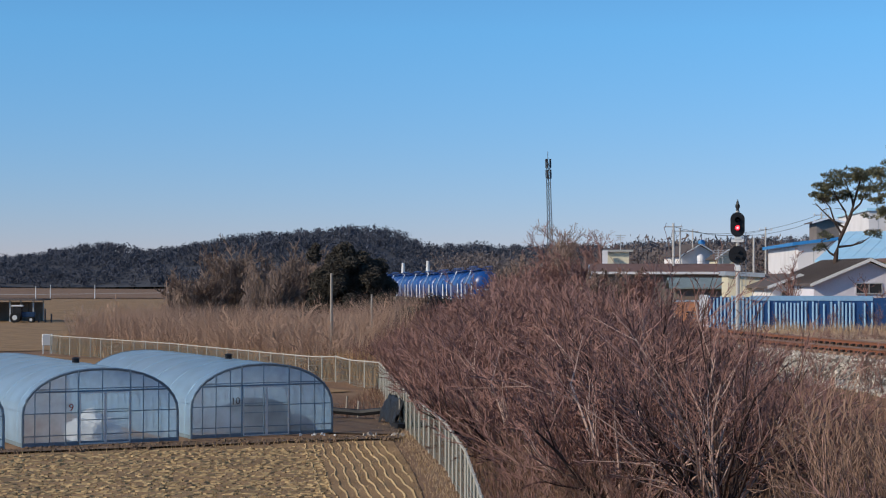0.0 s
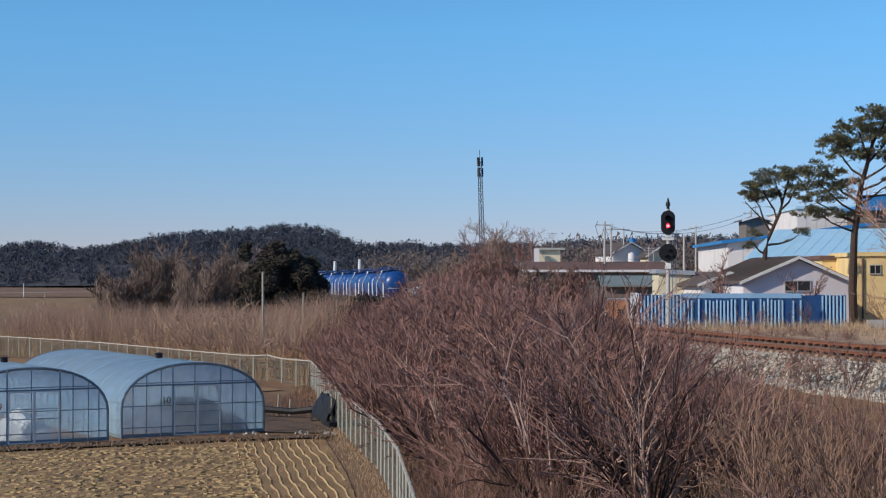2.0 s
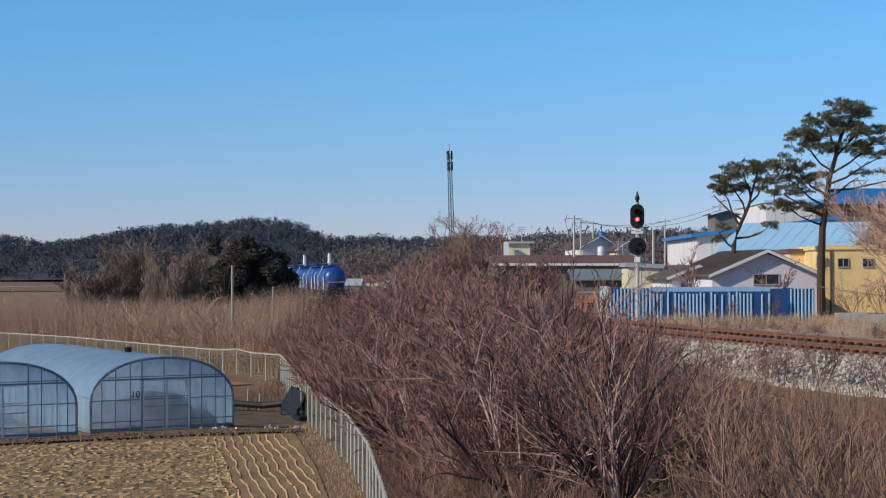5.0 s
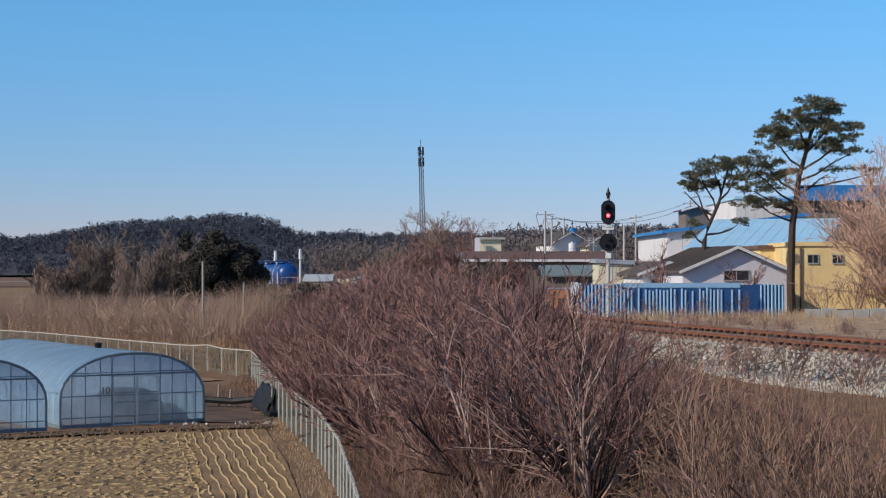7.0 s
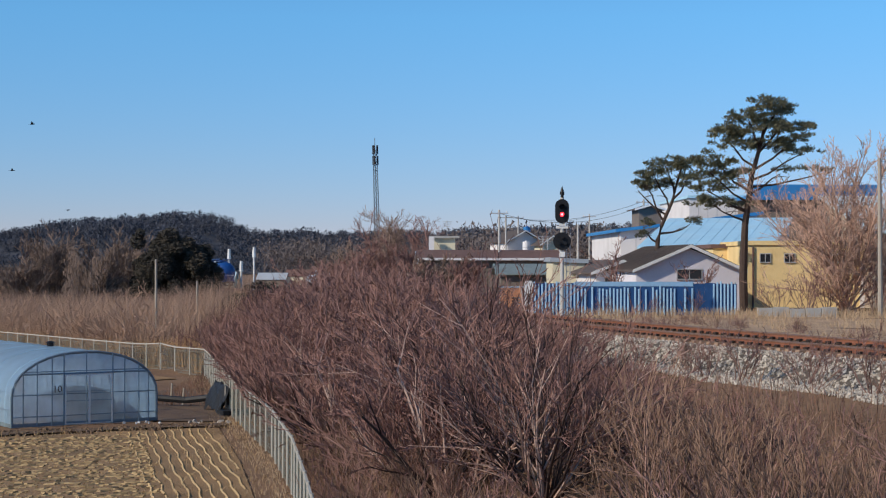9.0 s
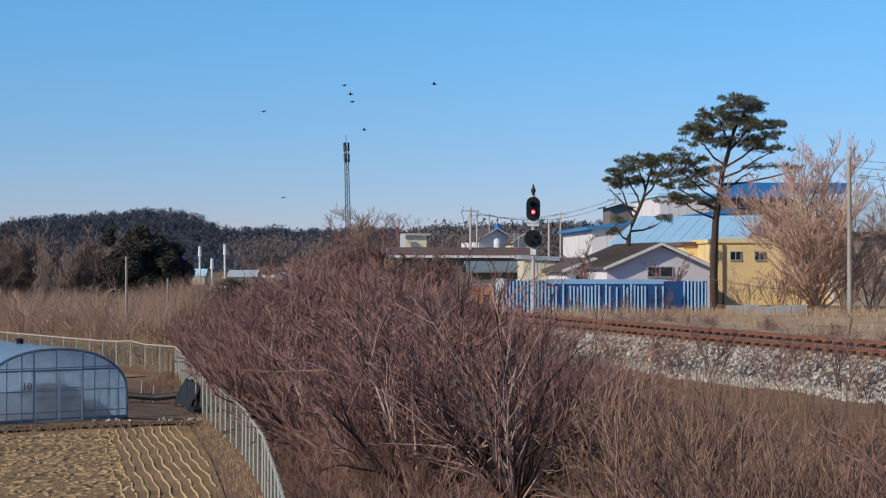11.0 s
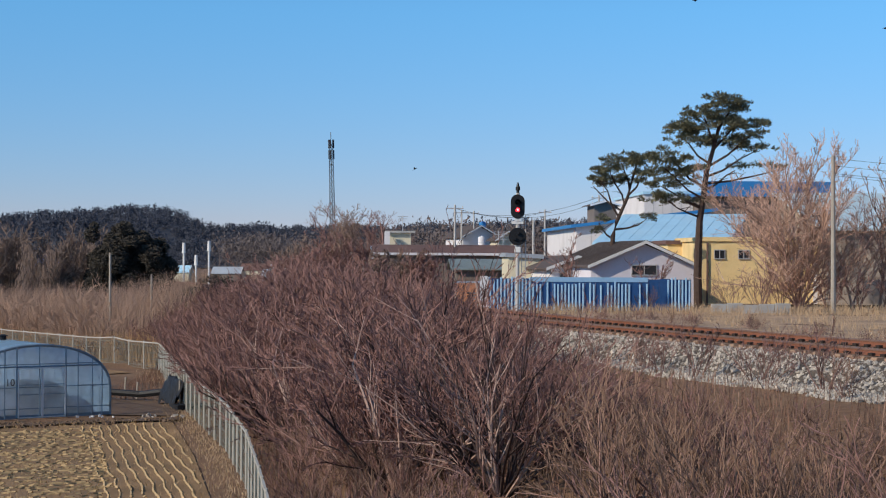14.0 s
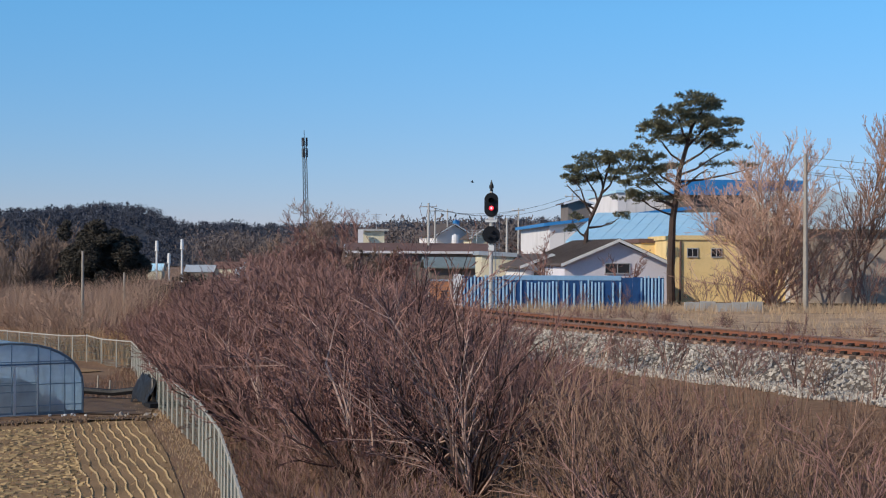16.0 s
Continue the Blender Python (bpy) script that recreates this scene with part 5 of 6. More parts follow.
BIG = {}
for i, (x, y) in enumerate(((3.65, 43.0), (0.4, 49.0), (6.6, 47.0), (2.2, 53.0), (5.4, 54.0), (-1.0, 57.0), (8.2, 41.0))):
    room = EYE[2] - crown_line(x / y) * y - ground_z(x, y)
    k = min(1.15, room / 4.4) * (1.0 if i == 0 else rg.uniform(0.8, 0.97))
    m = pose(x, y, ground_z(x, y) - 0.05, 0, 0, 55 * i) @ Matrix.Diagonal((k, k, k, 1))
    if i % 3 not in BIG:
        b = empty("big_bush", m, "large bare bush with long dark and pale stems fanning upward", "shrub", "large bushes on the bank")
        if i == 0:
            fan_stems(b, 30, 430, 60, 5.3, "twig_dark", "twig_pale", 3, (6, 5, 2), 0.046)
        else:
            fan_stems(b, 16, 430 + 40 * i, 58, 4.3, "twig", "twig_pale")
        BIG[i % 3] = b
    else:
        c = copy_thing(BIG[i % 3], m)
        c.matrix_basis = m
FAN = {}
for x, y, k, sd in ((1.3, 46, 1.1, 400), (2.8, 47, 1.0, 401), (-1.4, 56, 1.0, 400), (8.6, 44, 0.9, 402), (0.4, 58, 1.1, 402), (9.0, 40, 0.7, 400), (-3.2, 66, 1.1, 402)):
    k *= min(1.3, (EYE[2] - crown_line(x / y) * y - ground_z(x, y)) / 2.9)
    m = pose(x, y, ground_z(x, y) - 0.05, 0, 0, sd) @ Matrix.Diagonal((k, k, k, 1))
    if sd not in FAN:
        FAN[sd] = empty("fan_bush", m, "bare bush with long dark and pale stems fanning upward", "shrub", "thicket on the railway bank")
        fan_stems(FAN[sd], 13, sd * 10, 50, 2.9, "twig_dark", "twig_pale", 3, (5, 4, 2), 0.05)
    else:
        copy_thing(FAN[sd], m).matrix_basis = m

# dry grass and twigs that fill the bank
sp = []
rn = np.random.RandomState(8)
for _ in range(15000):
    y = 17 + 90 * rn.rand() ** 1.5
    fx, lx = fence_x(y), line_x(y)
    x = rn.uniform(fx + 0.4, lx - 3.3)
    if x / y < 0.42:
        sp.append((x, y, (0.35 if lx - x < 5.5 else 1.0) * (0.6 + 0.7 * rn.rand())))
strands("bank_undergrowth", sp, "brush", "dense dry brown undergrowth covering the railway bank", "undergrowth", (0.3, 0.95), 0.011, 0.5, 2)
sp = [(rn.uniform(-52, 6), rn.uniform(100, 172), 1.0) for _ in range(80000)]
sp = [(x, y, 1.0 - 0.5 * sm((x + 18) / 18)) for x, y, _ in sp if x > fence_x(min(y, 153)) + 1.0 and x < line_x(y) - 4 and x < -13 - 6 * rn.rand() and y > 112 and x > -46 + (y - 120) * 0.05]
strands("brush_thicket", sp, "soft_brush", "soft brown thicket of dense leafless brush behind the fence", "thicket", (2.6, 4.9), 0.014, 0.85, 3)
sp = [(rn.uniform(-46, -12), 0, 0) for _ in range(8000)]
sp = [(x, float(np.interp(x, [-46, -31, -20, -12], [153, 136, 119, 107])) + rn.uniform(0.8, 5), 1.0) for x, _, _ in sp]
strands("reeds", sp, "reed", "tawny dry reeds along the fence", "reeds", (0.8, 2.1), 0.02, 0.3, 4)
sp = [(rn.uniform(8, 40), rn.uniform(89, 96.5), 1.0) for _ in range(4200)]
sp = [(x, y, k) for x, y, k in sp if x > line_x(y) + 3]
strands("yard_weeds", sp, "dry_grass", "dry tawny weeds between the track and the yard fence", "weeds", (0.15, 0.75), 0.012, 0.5, 6)


def straw_rows():
    """Low wavy ridges of cut straw: along the fence in one strip, along the greenhouses in the rest."""
    V, F_ = [], []
    edge = lambda x: 72.6 + (x + 7.4) * 0.55

    def row(pts, ax, ay):
        prev = None
        for x, y, gap in pts:
            if gap or x > fence_x(y) - 1.3 or y > edge(x) or y < 38:
                prev = None
                continue
            w, hh = rn.uniform(0.03, 0.065), rn.uniform(0.02, 0.055)
            i = len(V)
            z = ground_z(x, y) + 0.03
            V.extend([(x - w * ax, y + w * ay, z), (x, y, z + hh), (x + w * ax, y - w * ay, z)])
            if prev is not None:
                F_.extend([(prev, i, i + 1, prev + 1), (prev + 1, i + 1, i + 2, prev + 2)])
            prev = i

    for r in range(11):
        x0 = -0.8 - r * 0.36
        row([(x0 - (y - 37) * 0.19 + 0.04 * math.sin(y * 0.7 + r * 0.25) + 0.03 * math.sin(y * 1.9 + 1.3 * r) + rn.normal(0, 0.008), y, rn.rand() < 0.004 + 0.003 * r) for y in np.arange(37, 73.5, 0.14)], 1.0, 0.19)
    for r in range(160):
        y0 = 30 + r * 0.25
        row([(x, y0 + (x + 11) * 0.42 + 0.05 * math.sin(x * 1.7 + r) + rn.normal(0, 0.035), rn.rand() < 0.36 or x > -4.4 - (y0 + (x + 11) * 0.42 - 37) * 0.17) for x in np.arange(-34, -3, 0.12)], -0.4, 0.9)
    tagged(raw("straw_rows", V, F_, "straw"), "wavy rows of pale cut straw across the field", "straw", kind="stuff")


straw_rows()
sp = [(rn.uniform(-34, -3), rn.uniform(46, 73), 1.0) for _ in range(3500)]
sp = [(x, y, k) for x, y, k in sp if y < 73.0 + (x + 7.4) * 0.55 and x < fence_x(y) - 0.5]
strands("loose_straw", sp, "straw", "loose straw lying over the field", "straw", (0.1, 0.3), 0.012, 2.5, 9)
sp = []
for _ in range(3200):
    y = rn.uniform(40, 106)
    sp.append((fence_x(y) - abs(rn.normal(0, 0.55)) - 0.05, y, 1.0))
strands("verge_grass", sp, "dry_grass", "dry brown grass along the foot of the fence", "grass", (0.05, 0.22), 0.014, 0.8, 10)
sp = [(rn.uniform(-12, -3), rn.uniform(84, 112), 1.0) for _ in range(4000)]
sp = [(x, y, k) for x, y, k in sp if x < fence_x(y) + 3]
strands("rough_grass", sp, "brush", "rough dry grass at the corner of the fence", "grass", (0.15, 0.6), 0.014, 0.8, 12)
sp = [(rn.uniform(16, 46), rn.uniform(60, 112), 1.0) for _ in range(15000)]
sp = [(x, y, k) for x, y, k in sp if x > line_x(y) + 3.4]
sp = [(x, y, 0.5 + noise.noise(Vector((x * 0.5, y * 0.25, 3)))) for x, y, k in sp if noise.noise(Vector((x * 0.5, y * 0.25, 3))) > -0.1]
strands("track_weeds", sp, "dry_grass", "patchy dry weeds beyond the track", "weeds", (0.12, 0.7), 0.013, 0.8, 13)
sp = [(rn.uniform(-30, -6), rn.uniform(62, 76), 1.0) for _ in range(5000)]
sp = [(x, y, k) for x, y, k in sp if abs(y - (73.8 + (x + 7.4) * 0.55)) < 1.0]
strands("field_edge_grass", sp, "straw", "dry grass along the edge of the field", "grass", (0.08, 0.3), 0.015, 0.6, 8)


def bare_tree(name, x, y, z, seed, h_, label, mat_="twig_tan", spread=0.12, stems=1, r=0.16, kids=(16, 7, 5), up=0.75, trunk=0.15, shorten=0.5, thick=0.011):
    t = empty(name, pose(x, y, z), label, "tree")
    for q in range(stems):
        V, F_, _lv = grow(seed * 31 + q, 1, h_ * 1.15, spread, 3, kids, r, up=up, shorten=shorten, wig=0.1, min_r=thick, trunk=trunk)
        raw("trunk", V, F_, mat_, t).matrix_basis = pose(0.14 * math.cos(q * 2.4) * (stems > 1), 0.14 * math.sin(q * 2.4), 0)
    return t


bare_tree("bare_tree", 25.4, 98.5, G, 51, 8.6, "tall bare tree with a dense spread of pinkish tan twigs", "twig_pink", stems=11, r=0.08, spread=0.9, kids=(14, 9, 6), shorten=0.46, up=0.4, thick=0.0105, trunk=0.06)
bare_tree("bare_tree", 25.6, 99.5, G, 57, 9.8, "slender bare tree with upright pinkish tan twigs", "twig_pink", stems=3, r=0.11, spread=0.2, kids=(22, 9, 6), shorten=0.36, up=0.6, thick=0.0105, trunk=0.1)
bare_tree("bare_tree", 31.5, 103, G, 52, 11.4, "tall bare grey tree with fine upright branches", "twig_tan", stems=2, r=0.13, kids=(26, 8, 5), shorten=0.36, spread=0.14, up=0.8, thick=0.014)
bare_tree("bare_tree", 35.5, 100, G, 53, 7.5, "bare grey-brown tree beside the shed", "twig_pink", stems=3, kids=(9, 5, 4), spread=0.4)
bare_tree("bare_tree", 29.2, 101, G, 56, 6.5, "bare brown tree beside the yellow building", "twig_pink", stems=3, r=0.07, kids=(9, 6, 4), spread=0.6, up=0.4)
bare_tree("bare_tree", 12.2, 99.5, G, 54, 4.0, "small crooked bare tree behind the blue fence", "twig", stems=2, r=0.09, kids=(7, 5, 3), up=0.3, spread=0.5)
bare_tree("bare_tree", 17.2, 98.6, G, 55, 3.4, "small bare tree behind the blue fence", "twig", stems=2, r=0.07, kids=(7, 5, 3), up=0.4, spread=0.4)
for i, (x, y, hh, sd) in enumerate(((-2.2, 185, 7.2, 60), (-0.6, 180, 8.0, 66), (1.0, 120, 3.6, 61), (3.6, 125, 3.3, 62), (5.0, 118, 3.0, 63), (2.2, 116, 3.2, 58), (-1.5, 132, 4.2, 64), (-4.0, 150, 3.4, 65), (3.4, 215, 9.0, 67), (-5.6, 150, 3.2, 68), (-4.2, 141, 3.4, 69), (-4.4, 158, 4.2, 59))):
    bare_tree("bare_tree", x, y, 3.9, sd, hh, "bare spreading tree by the railway line", ("twig", "twig_grey")[i % 2], stems=4 if y > 140 else 6, r=0.12, kids=(10, 7, 5), spread=0.6 if y < 170 else 0.3, up=0.4, thick=0.0155 if y > 140 else 0.023)
for i, (x, y, hh, sd) in enumerate(((-39, 172, 6.4, 70), (-35.5, 166, 8.2, 71), (-32, 170, 8.6, 72), (-29, 164, 8.0, 73), (-26.8, 176, 8.8, 74), (-33.5, 175, 9.4, 76), (-28, 178, 9.0, 77))):
    t = bare_tree("vine_covered_tree", x, y, 0.9, sd, hh * 0.88, "bare tree draped in dry brown vines", "vine", stems=4, r=0.14, kids=(12, 7, 5), spread=0.45, up=0.5, thick=0.028)
    rv = random.Random(sd)
    for c in range(9):
        # a curtain of hanging vine
        V, F_ = [], []
        cx, cy, top = rv.uniform(-2.2, 2.2), rv.uniform(-1.8, 1.0), hh * rv.uniform(0.45, 0.9)
        for _ in range(420):
            f = rv.random()
            q = Vector((cx + rv.gauss(0, 0.28 + 0.3 * f), cy + rv.gauss(0, 0.3), top * (1 - 0.85 * f) + rv.gauss(0, 0.2)))
            ln, w, j = rv.uniform(0.25, 0.7), rv.uniform(0.02, 0.05), len(V)
            V += [(q.x - w, q.y, q.z), (q.x + w, q.y + rv.uniform(-w, w), q.z), (q.x + rv.gauss(0, 0.12), q.y + rv.gauss(0, 0.08), q.z - ln)]
            F_.append((j, j + 1, j + 2))
        tagged(raw("vine_curtain", V, F_, "vine_pale", t), kind="stuff")


def evergreen(x, y, z):
    t = empty("evergreen_tree", pose(x, y, z), "broad dark evergreen tree beside the railway line", "tree")
    rg = random.Random(9)
    part("trunk", tube(bmesh.new(), [(0, 0, -0.3), (0.1, 0, 2), (0, 0.1, 5)], 0.35, 7, 0.12), "bark", t)
    blobs = []
    for k in range(150):
        a, r = rg.uniform(0, 2 * math.pi), math.sqrt(rg.random())
        px = 4.3 * r * math.cos(a)
        top = 8.5 * max(0.1, 1 - (0.97 * abs(r)) ** 3.2) ** 0.5 - max(0.0, -px - 1.5) * 0.35
        zz = top * (rg.random() ** 0.45)
        blobs.append((px, 3.4 * r * math.sin(a), max(0.6, zz - 0.5), rg.uniform(0.55, 1.05)))
    blobs.append((-3.5, 0, 7.4, 0.75))
    blobs.append((-3.3, 0, 8.2, 0.45))
    V, F_ = crown(rg, blobs, 80000, 0.15)
    raw("crown", V, F_, "evergreen", t)


evergreen(-20.8, 165, 1.5)
for x, y, s_ in ((-15.9, 158, 1.3), (-13.4, 170, 1.6), (-14.7, 160, 1.3)):
    rg2 = random.Random(int(x * 10))
    V, F_ = crown(rg2, [(rg2.uniform(-1, 1) * s_, rg2.uniform(-0.6, 0.6), rg2.uniform(0.3, 1.1) * s_, 0.7 * s_) for _ in range(8)], 1800, 0.14)
    o = raw("dark_bush", V, F_, "evergreen")
    o.matrix_basis = pose(x, y, ground_z(x, y))
    tagged(o, "dark evergreen bush at the trackside", "bush")


def pine(x, y, z, trunk, limbs, pads, seed, label, r0, dens):
    """A bent trunk, crooked limbs and ragged cushions of needle tufts: each pad is x, height, half width, half height."""
    t = empty("pine_tree", pose(x, y, z), label, "tree")
    part("trunk", tube(bmesh.new(), trunk, r0, 8, r0 * 0.3), "pine_bark", t)
    rg = random.Random(seed)
    th = [p[2] for p in trunk]
    at = lambda h: Vector((float(np.interp(h, th, [p[0] for p in trunk])), 0, h))
    for h0, bx_, bz in limbs:
        a, b = at(h0), Vector((bx_, rg.uniform(-0.9, 0.9), bz))
        m1 = a.lerp(b, 0.35) + Vector((rg.gauss(0, 0.12), rg.gauss(0, 0.15), -0.12))
        m2 = a.lerp(b, 0.7) + Vector((rg.gauss(0, 0.12), rg.gauss(0, 0.15), rg.uniform(-0.15, 0.15)))
        lm = part("limb", tube(bmesh.new(), [a, m1, m2, b], 0.08, 5, 0.025), "pine_bark", t)
        for _ in range(4):
            q = m1.lerp(b, rg.random())
            e = q + Vector((rg.uniform(-0.7, 0.7), rg.uniform(-0.6, 0.6), rg.uniform(0.0, 0.5)))
            part("twig", tube(bmesh.new(), [q, q.lerp(e, 0.5) + Vector((0, 0, 0.06)), e], 0.028, 3, 0.012), "pine_bark", lm)
    V, F_ = [], []
    for px, pz, hw, hh in pads:
        pz, hw, hh = pz + 0.22, hw * 1.12, hh * 1.45
        for c in range(max(3, int(hw * hh * 26))):
            # one cushion of tufts
            a, r = rg.uniform(0, 2 * math.pi), math.sqrt(rg.random())
            ctr = Vector((px + hw * r * math.cos(a), hw * 0.85 * r * math.sin(a), pz + hh * (0.75 * math.sqrt(1 - r * r) * rg.uniform(-0.6, 1.0) - 0.25 * r)))
            cw = rg.uniform(0.2, 0.42)
            for _ in range(int(dens * cw * cw * 14)):
                d = Vector((rg.gauss(0, 1), rg.gauss(0, 1), rg.gauss(0.2, 0.6))).normalized() * rg.random() ** 0.4
                q = ctr + Vector((d.x * cw, d.y * cw, d.z * cw * 0.6))
                n = (d + Vector((0, 0, 0.8))).normalized()
                for _k in range(3):
                    f = (n + Vector((rg.gauss(0, 0.5), rg.gauss(0, 0.5), rg.gauss(0, 0.4)))).normalized() * rg.uniform(0.1, 0.2)
                    w = f.orthogonal().normalized() * 0.034
                    i = len(V)
                    V += [tuple(q - w), tuple(q + w), tuple(q + f)]
                    F_.append((i, i + 1, i + 2))
    raw("needle_crown", V, F_, "needles", t)


pine(20.5, 103, G,
     [(0, 0, -0.3), (-0.06, 0, 2), (0.0, 0, 4), (0.05, 0, 5.2), (0.28, 0, 6.7), (0.45, 0, 8.1), (0.75, 0, 9.1), (1.05, 0, 10.2), (1.3, 0, 11.4)],
     [(5.4, -2.0, 6.3), (5.9, -2.3, 7.2), (6.5, -2.2, 8.2), (7.2, -1.8, 8.9), (7.0, 2.2, 8.2), (7.8, 3.2, 9.3), (8.4, 3.6, 10.7), (8.6, -1.0, 10.2), (9.4, 2.4, 11.5), (9.8, 0.2, 11.4), (10.4, 2.0, 12.0), (6.2, -1.0, 6.2), (7.4, 4.6, 8.2)],
     [(1.4, 12.0, 1.5, 0.55), (0.3, 11.4, 1.3, 0.55), (2.3, 11.6, 0.8, 0.4), (-0.9, 10.5, 1.15, 0.5), (0.9, 10.7, 1.7, 0.55), (3.3, 10.8, 0.85, 0.45), (2.7, 10.1, 1.4, 0.38), (-0.3, 9.8, 1.5, 0.42), (1.7, 9.7, 1.1, 0.35), (3.3, 9.3, 1.15, 0.24), (2.5, 8.3, 0.95, 0.16), (4.7, 8.25, 0.6, 0.16), (-1.9, 8.8, 1.05, 0.48), (-0.8, 8.2, 0.95, 0.34), (-2.3, 7.9, 0.8, 0.42), (-1.9, 7.2, 1.1, 0.4), (-1.0, 7.6, 0.75, 0.3), (-2.1, 6.4, 0.7, 0.32), (-1.1, 6.15, 0.9, 0.28), (0.3, 6.2, 0.5, 0.2), (1.7, 11.0, 1.2, 0.4)],
     31, "tall leaning pine with ragged layered cushions of olive needles", 0.27, 27)
pine(16.53, 112, G,
     [(0, 0, -0.3), (0, 0, 2.2), (0.2, 0, 4.4), (0.43, 0, 5.3), (1.1, 0, 6.8), (1.5, 0, 8.3), (1.8, 0, 9.3)],
     [(5.6, -0.8, 7.9), (6.4, -0.2, 8.6), (7.0, 2.3, 8.8), (6.0, -1.0, 7.6), (7.4, 0.8, 9.2), (4.2, -0.7, 5.2), (4.8, 2.3, 5.4)],
     [(1.1, 9.1, 1.5, 0.42), (0.0, 8.55, 1.1, 0.42), (-0.65, 8.0, 0.75, 0.33), (2.1, 9.0, 0.9, 0.5), (0.55, 7.8, 1.3, 0.28), (-0.6, 7.55, 0.6, 0.2), (-0.65, 5.3, 0.48, 0.28), (-0.6, 4.5, 0.35, 0.24), (2.5, 5.4, 0.55, 0.18), (2.3, 6.5, 0.35, 0.2), (1.8, 8.2, 0.8, 0.3)],
     32, "smaller twisted pine beside the warehouse", 0.19, 27)


# ---- small things on the ground ----
def rubble(name, x, y, sx, sy, n, size, material, label, seed):
    rg = random.Random(seed)
    V, F_ = [], []
    for _ in range(n):
        px, py = x + rg.uniform(-sx, sx), y + rg.uniform(-sy, sy)
        z = ground_z(px, py) + rg.uniform(0, size)
        R = Euler((rg.uniform(0, 6), rg.uniform(0, 6), rg.uniform(0, 6))).to_matrix()
        k = [size * rg.uniform(0.4, 1.2) for _ in range(3)]
        i = len(V)
        V += [tuple(R @ Vector((a * k[0], b * k[1], c * k[2])) + Vector((px, py, z))) for a in (-1, 1) for b in (-1, 1) for c in (-1, 1)]
        F_ += [(i, i + 1, i + 3, i + 2), (i + 4, i + 6, i + 7, i + 5), (i, i + 4, i + 5, i + 1), (i + 2, i + 3, i + 7, i + 6), (i, i + 2, i + 6, i + 4), (i + 1, i + 5, i + 7, i + 3)]
    tagged(raw(name, V, F_, material), label, "rubble", kind="stuff")


rubble("yard_rubble", 4.2, 101, 2.6, 2.5, 130, 0.22, "debris", "pale heap of broken blocks and rubbish beside the brick hut", 41)
rubble("culvert_rubble", -7.9, 75.4, 1.0, 0.5, 12, 0.07, "debris", "pale broken stones at the end of the ditch", 42)
rubble("plastic_scraps", -10.9, 75.3, 0.8, 0.3, 7, 0.05, "bale", "crumpled white plastic scraps by the greenhouse corner", 43)


for k in range(9):
    rubble("soil_clods", -27 + k * 2.3, 64.3 + k * 1.13, 1.3, 0.75, 90, 0.075, "wet_soil", "dark clods along the turned ridge of soil", 60 + k)


def net_stack(x, y):
    n = empty("shade_net_stack", pose(x, y, 0.05, 0, 0, 24), "black shade net slung over a low post frame", "net")
    bm = bmesh.new()
    bmesh.ops.create_grid(bm, x_segments=14, y_segments=10, size=1)
    for v in bm.verts:
        v.co = Vector((v.co.x * 0.42 + 0.12 * noise.noise(v.co * 2), v.co.y * 1.3, 1.3 - 1.05 * abs(v.co.x) ** 1.3 - 0.25 * v.co.y ** 2 + 0.3 * noise.noise(v.co * 2.5)))
    bmesh.ops.solidify(bm, geom=bm.faces[:], thickness=0.04)
    part("net", bm, "tarp", n)
    for px, py in ((-0.1, -1.1), (0.05, 0.2), (0.0, 1.2)):
        part("post", tube(bmesh.new(), [(px, py, -0.2), (px, py, 1.2)], 0.04, 6), "wood_pole", n)
    part("ditch_lining", bx(-0.7, 0.9, -2.6, -1.7, 0.0, 0.2), "tarp", n)


net_stack(-8.15, 81.0)
bm = bmesh.new()
tube(bm, [(-13.0, 84.5, 0.35), (-11.5, 84.0, 0.42), (-10.0, 83.6, 0.34), (-8.8, 83.2, 0.5)], 0.16, 7)
tagged(part("rolled_net", bm, "tarp"), "long black roll of net on the wet soil", "net")
for x, y in ((-10.3, 84.6), (-11.3, 88.0)):
    tagged(part("stake", tube(bmesh.new(), [(x, y, -0.1), (x + 0.05, y, 0.85)], 0.05, 6), "wood_pole"), "short wooden stake beside the greenhouse", "stake")

cab = empty("white_cabinet", pose(-46.6, 153.6, ground_z(-46.6, 153.6), 0, 0, 20), "small white cabinet at the end of the mesh fence", "cabinet")
part("body", bx(-0.45, 0.45, -0.3, 0.3, 0.75, 1.75, bevel=0.04), "white_metal", cab)
part("leg", bx(-0.4, -0.3, -0.2, 0.2, -0.1, 0.76), "white_metal", cab)
part("leg", bx(0.3, 0.4, -0.2, 0.2, -0.1, 0.76), "white_metal", cab)


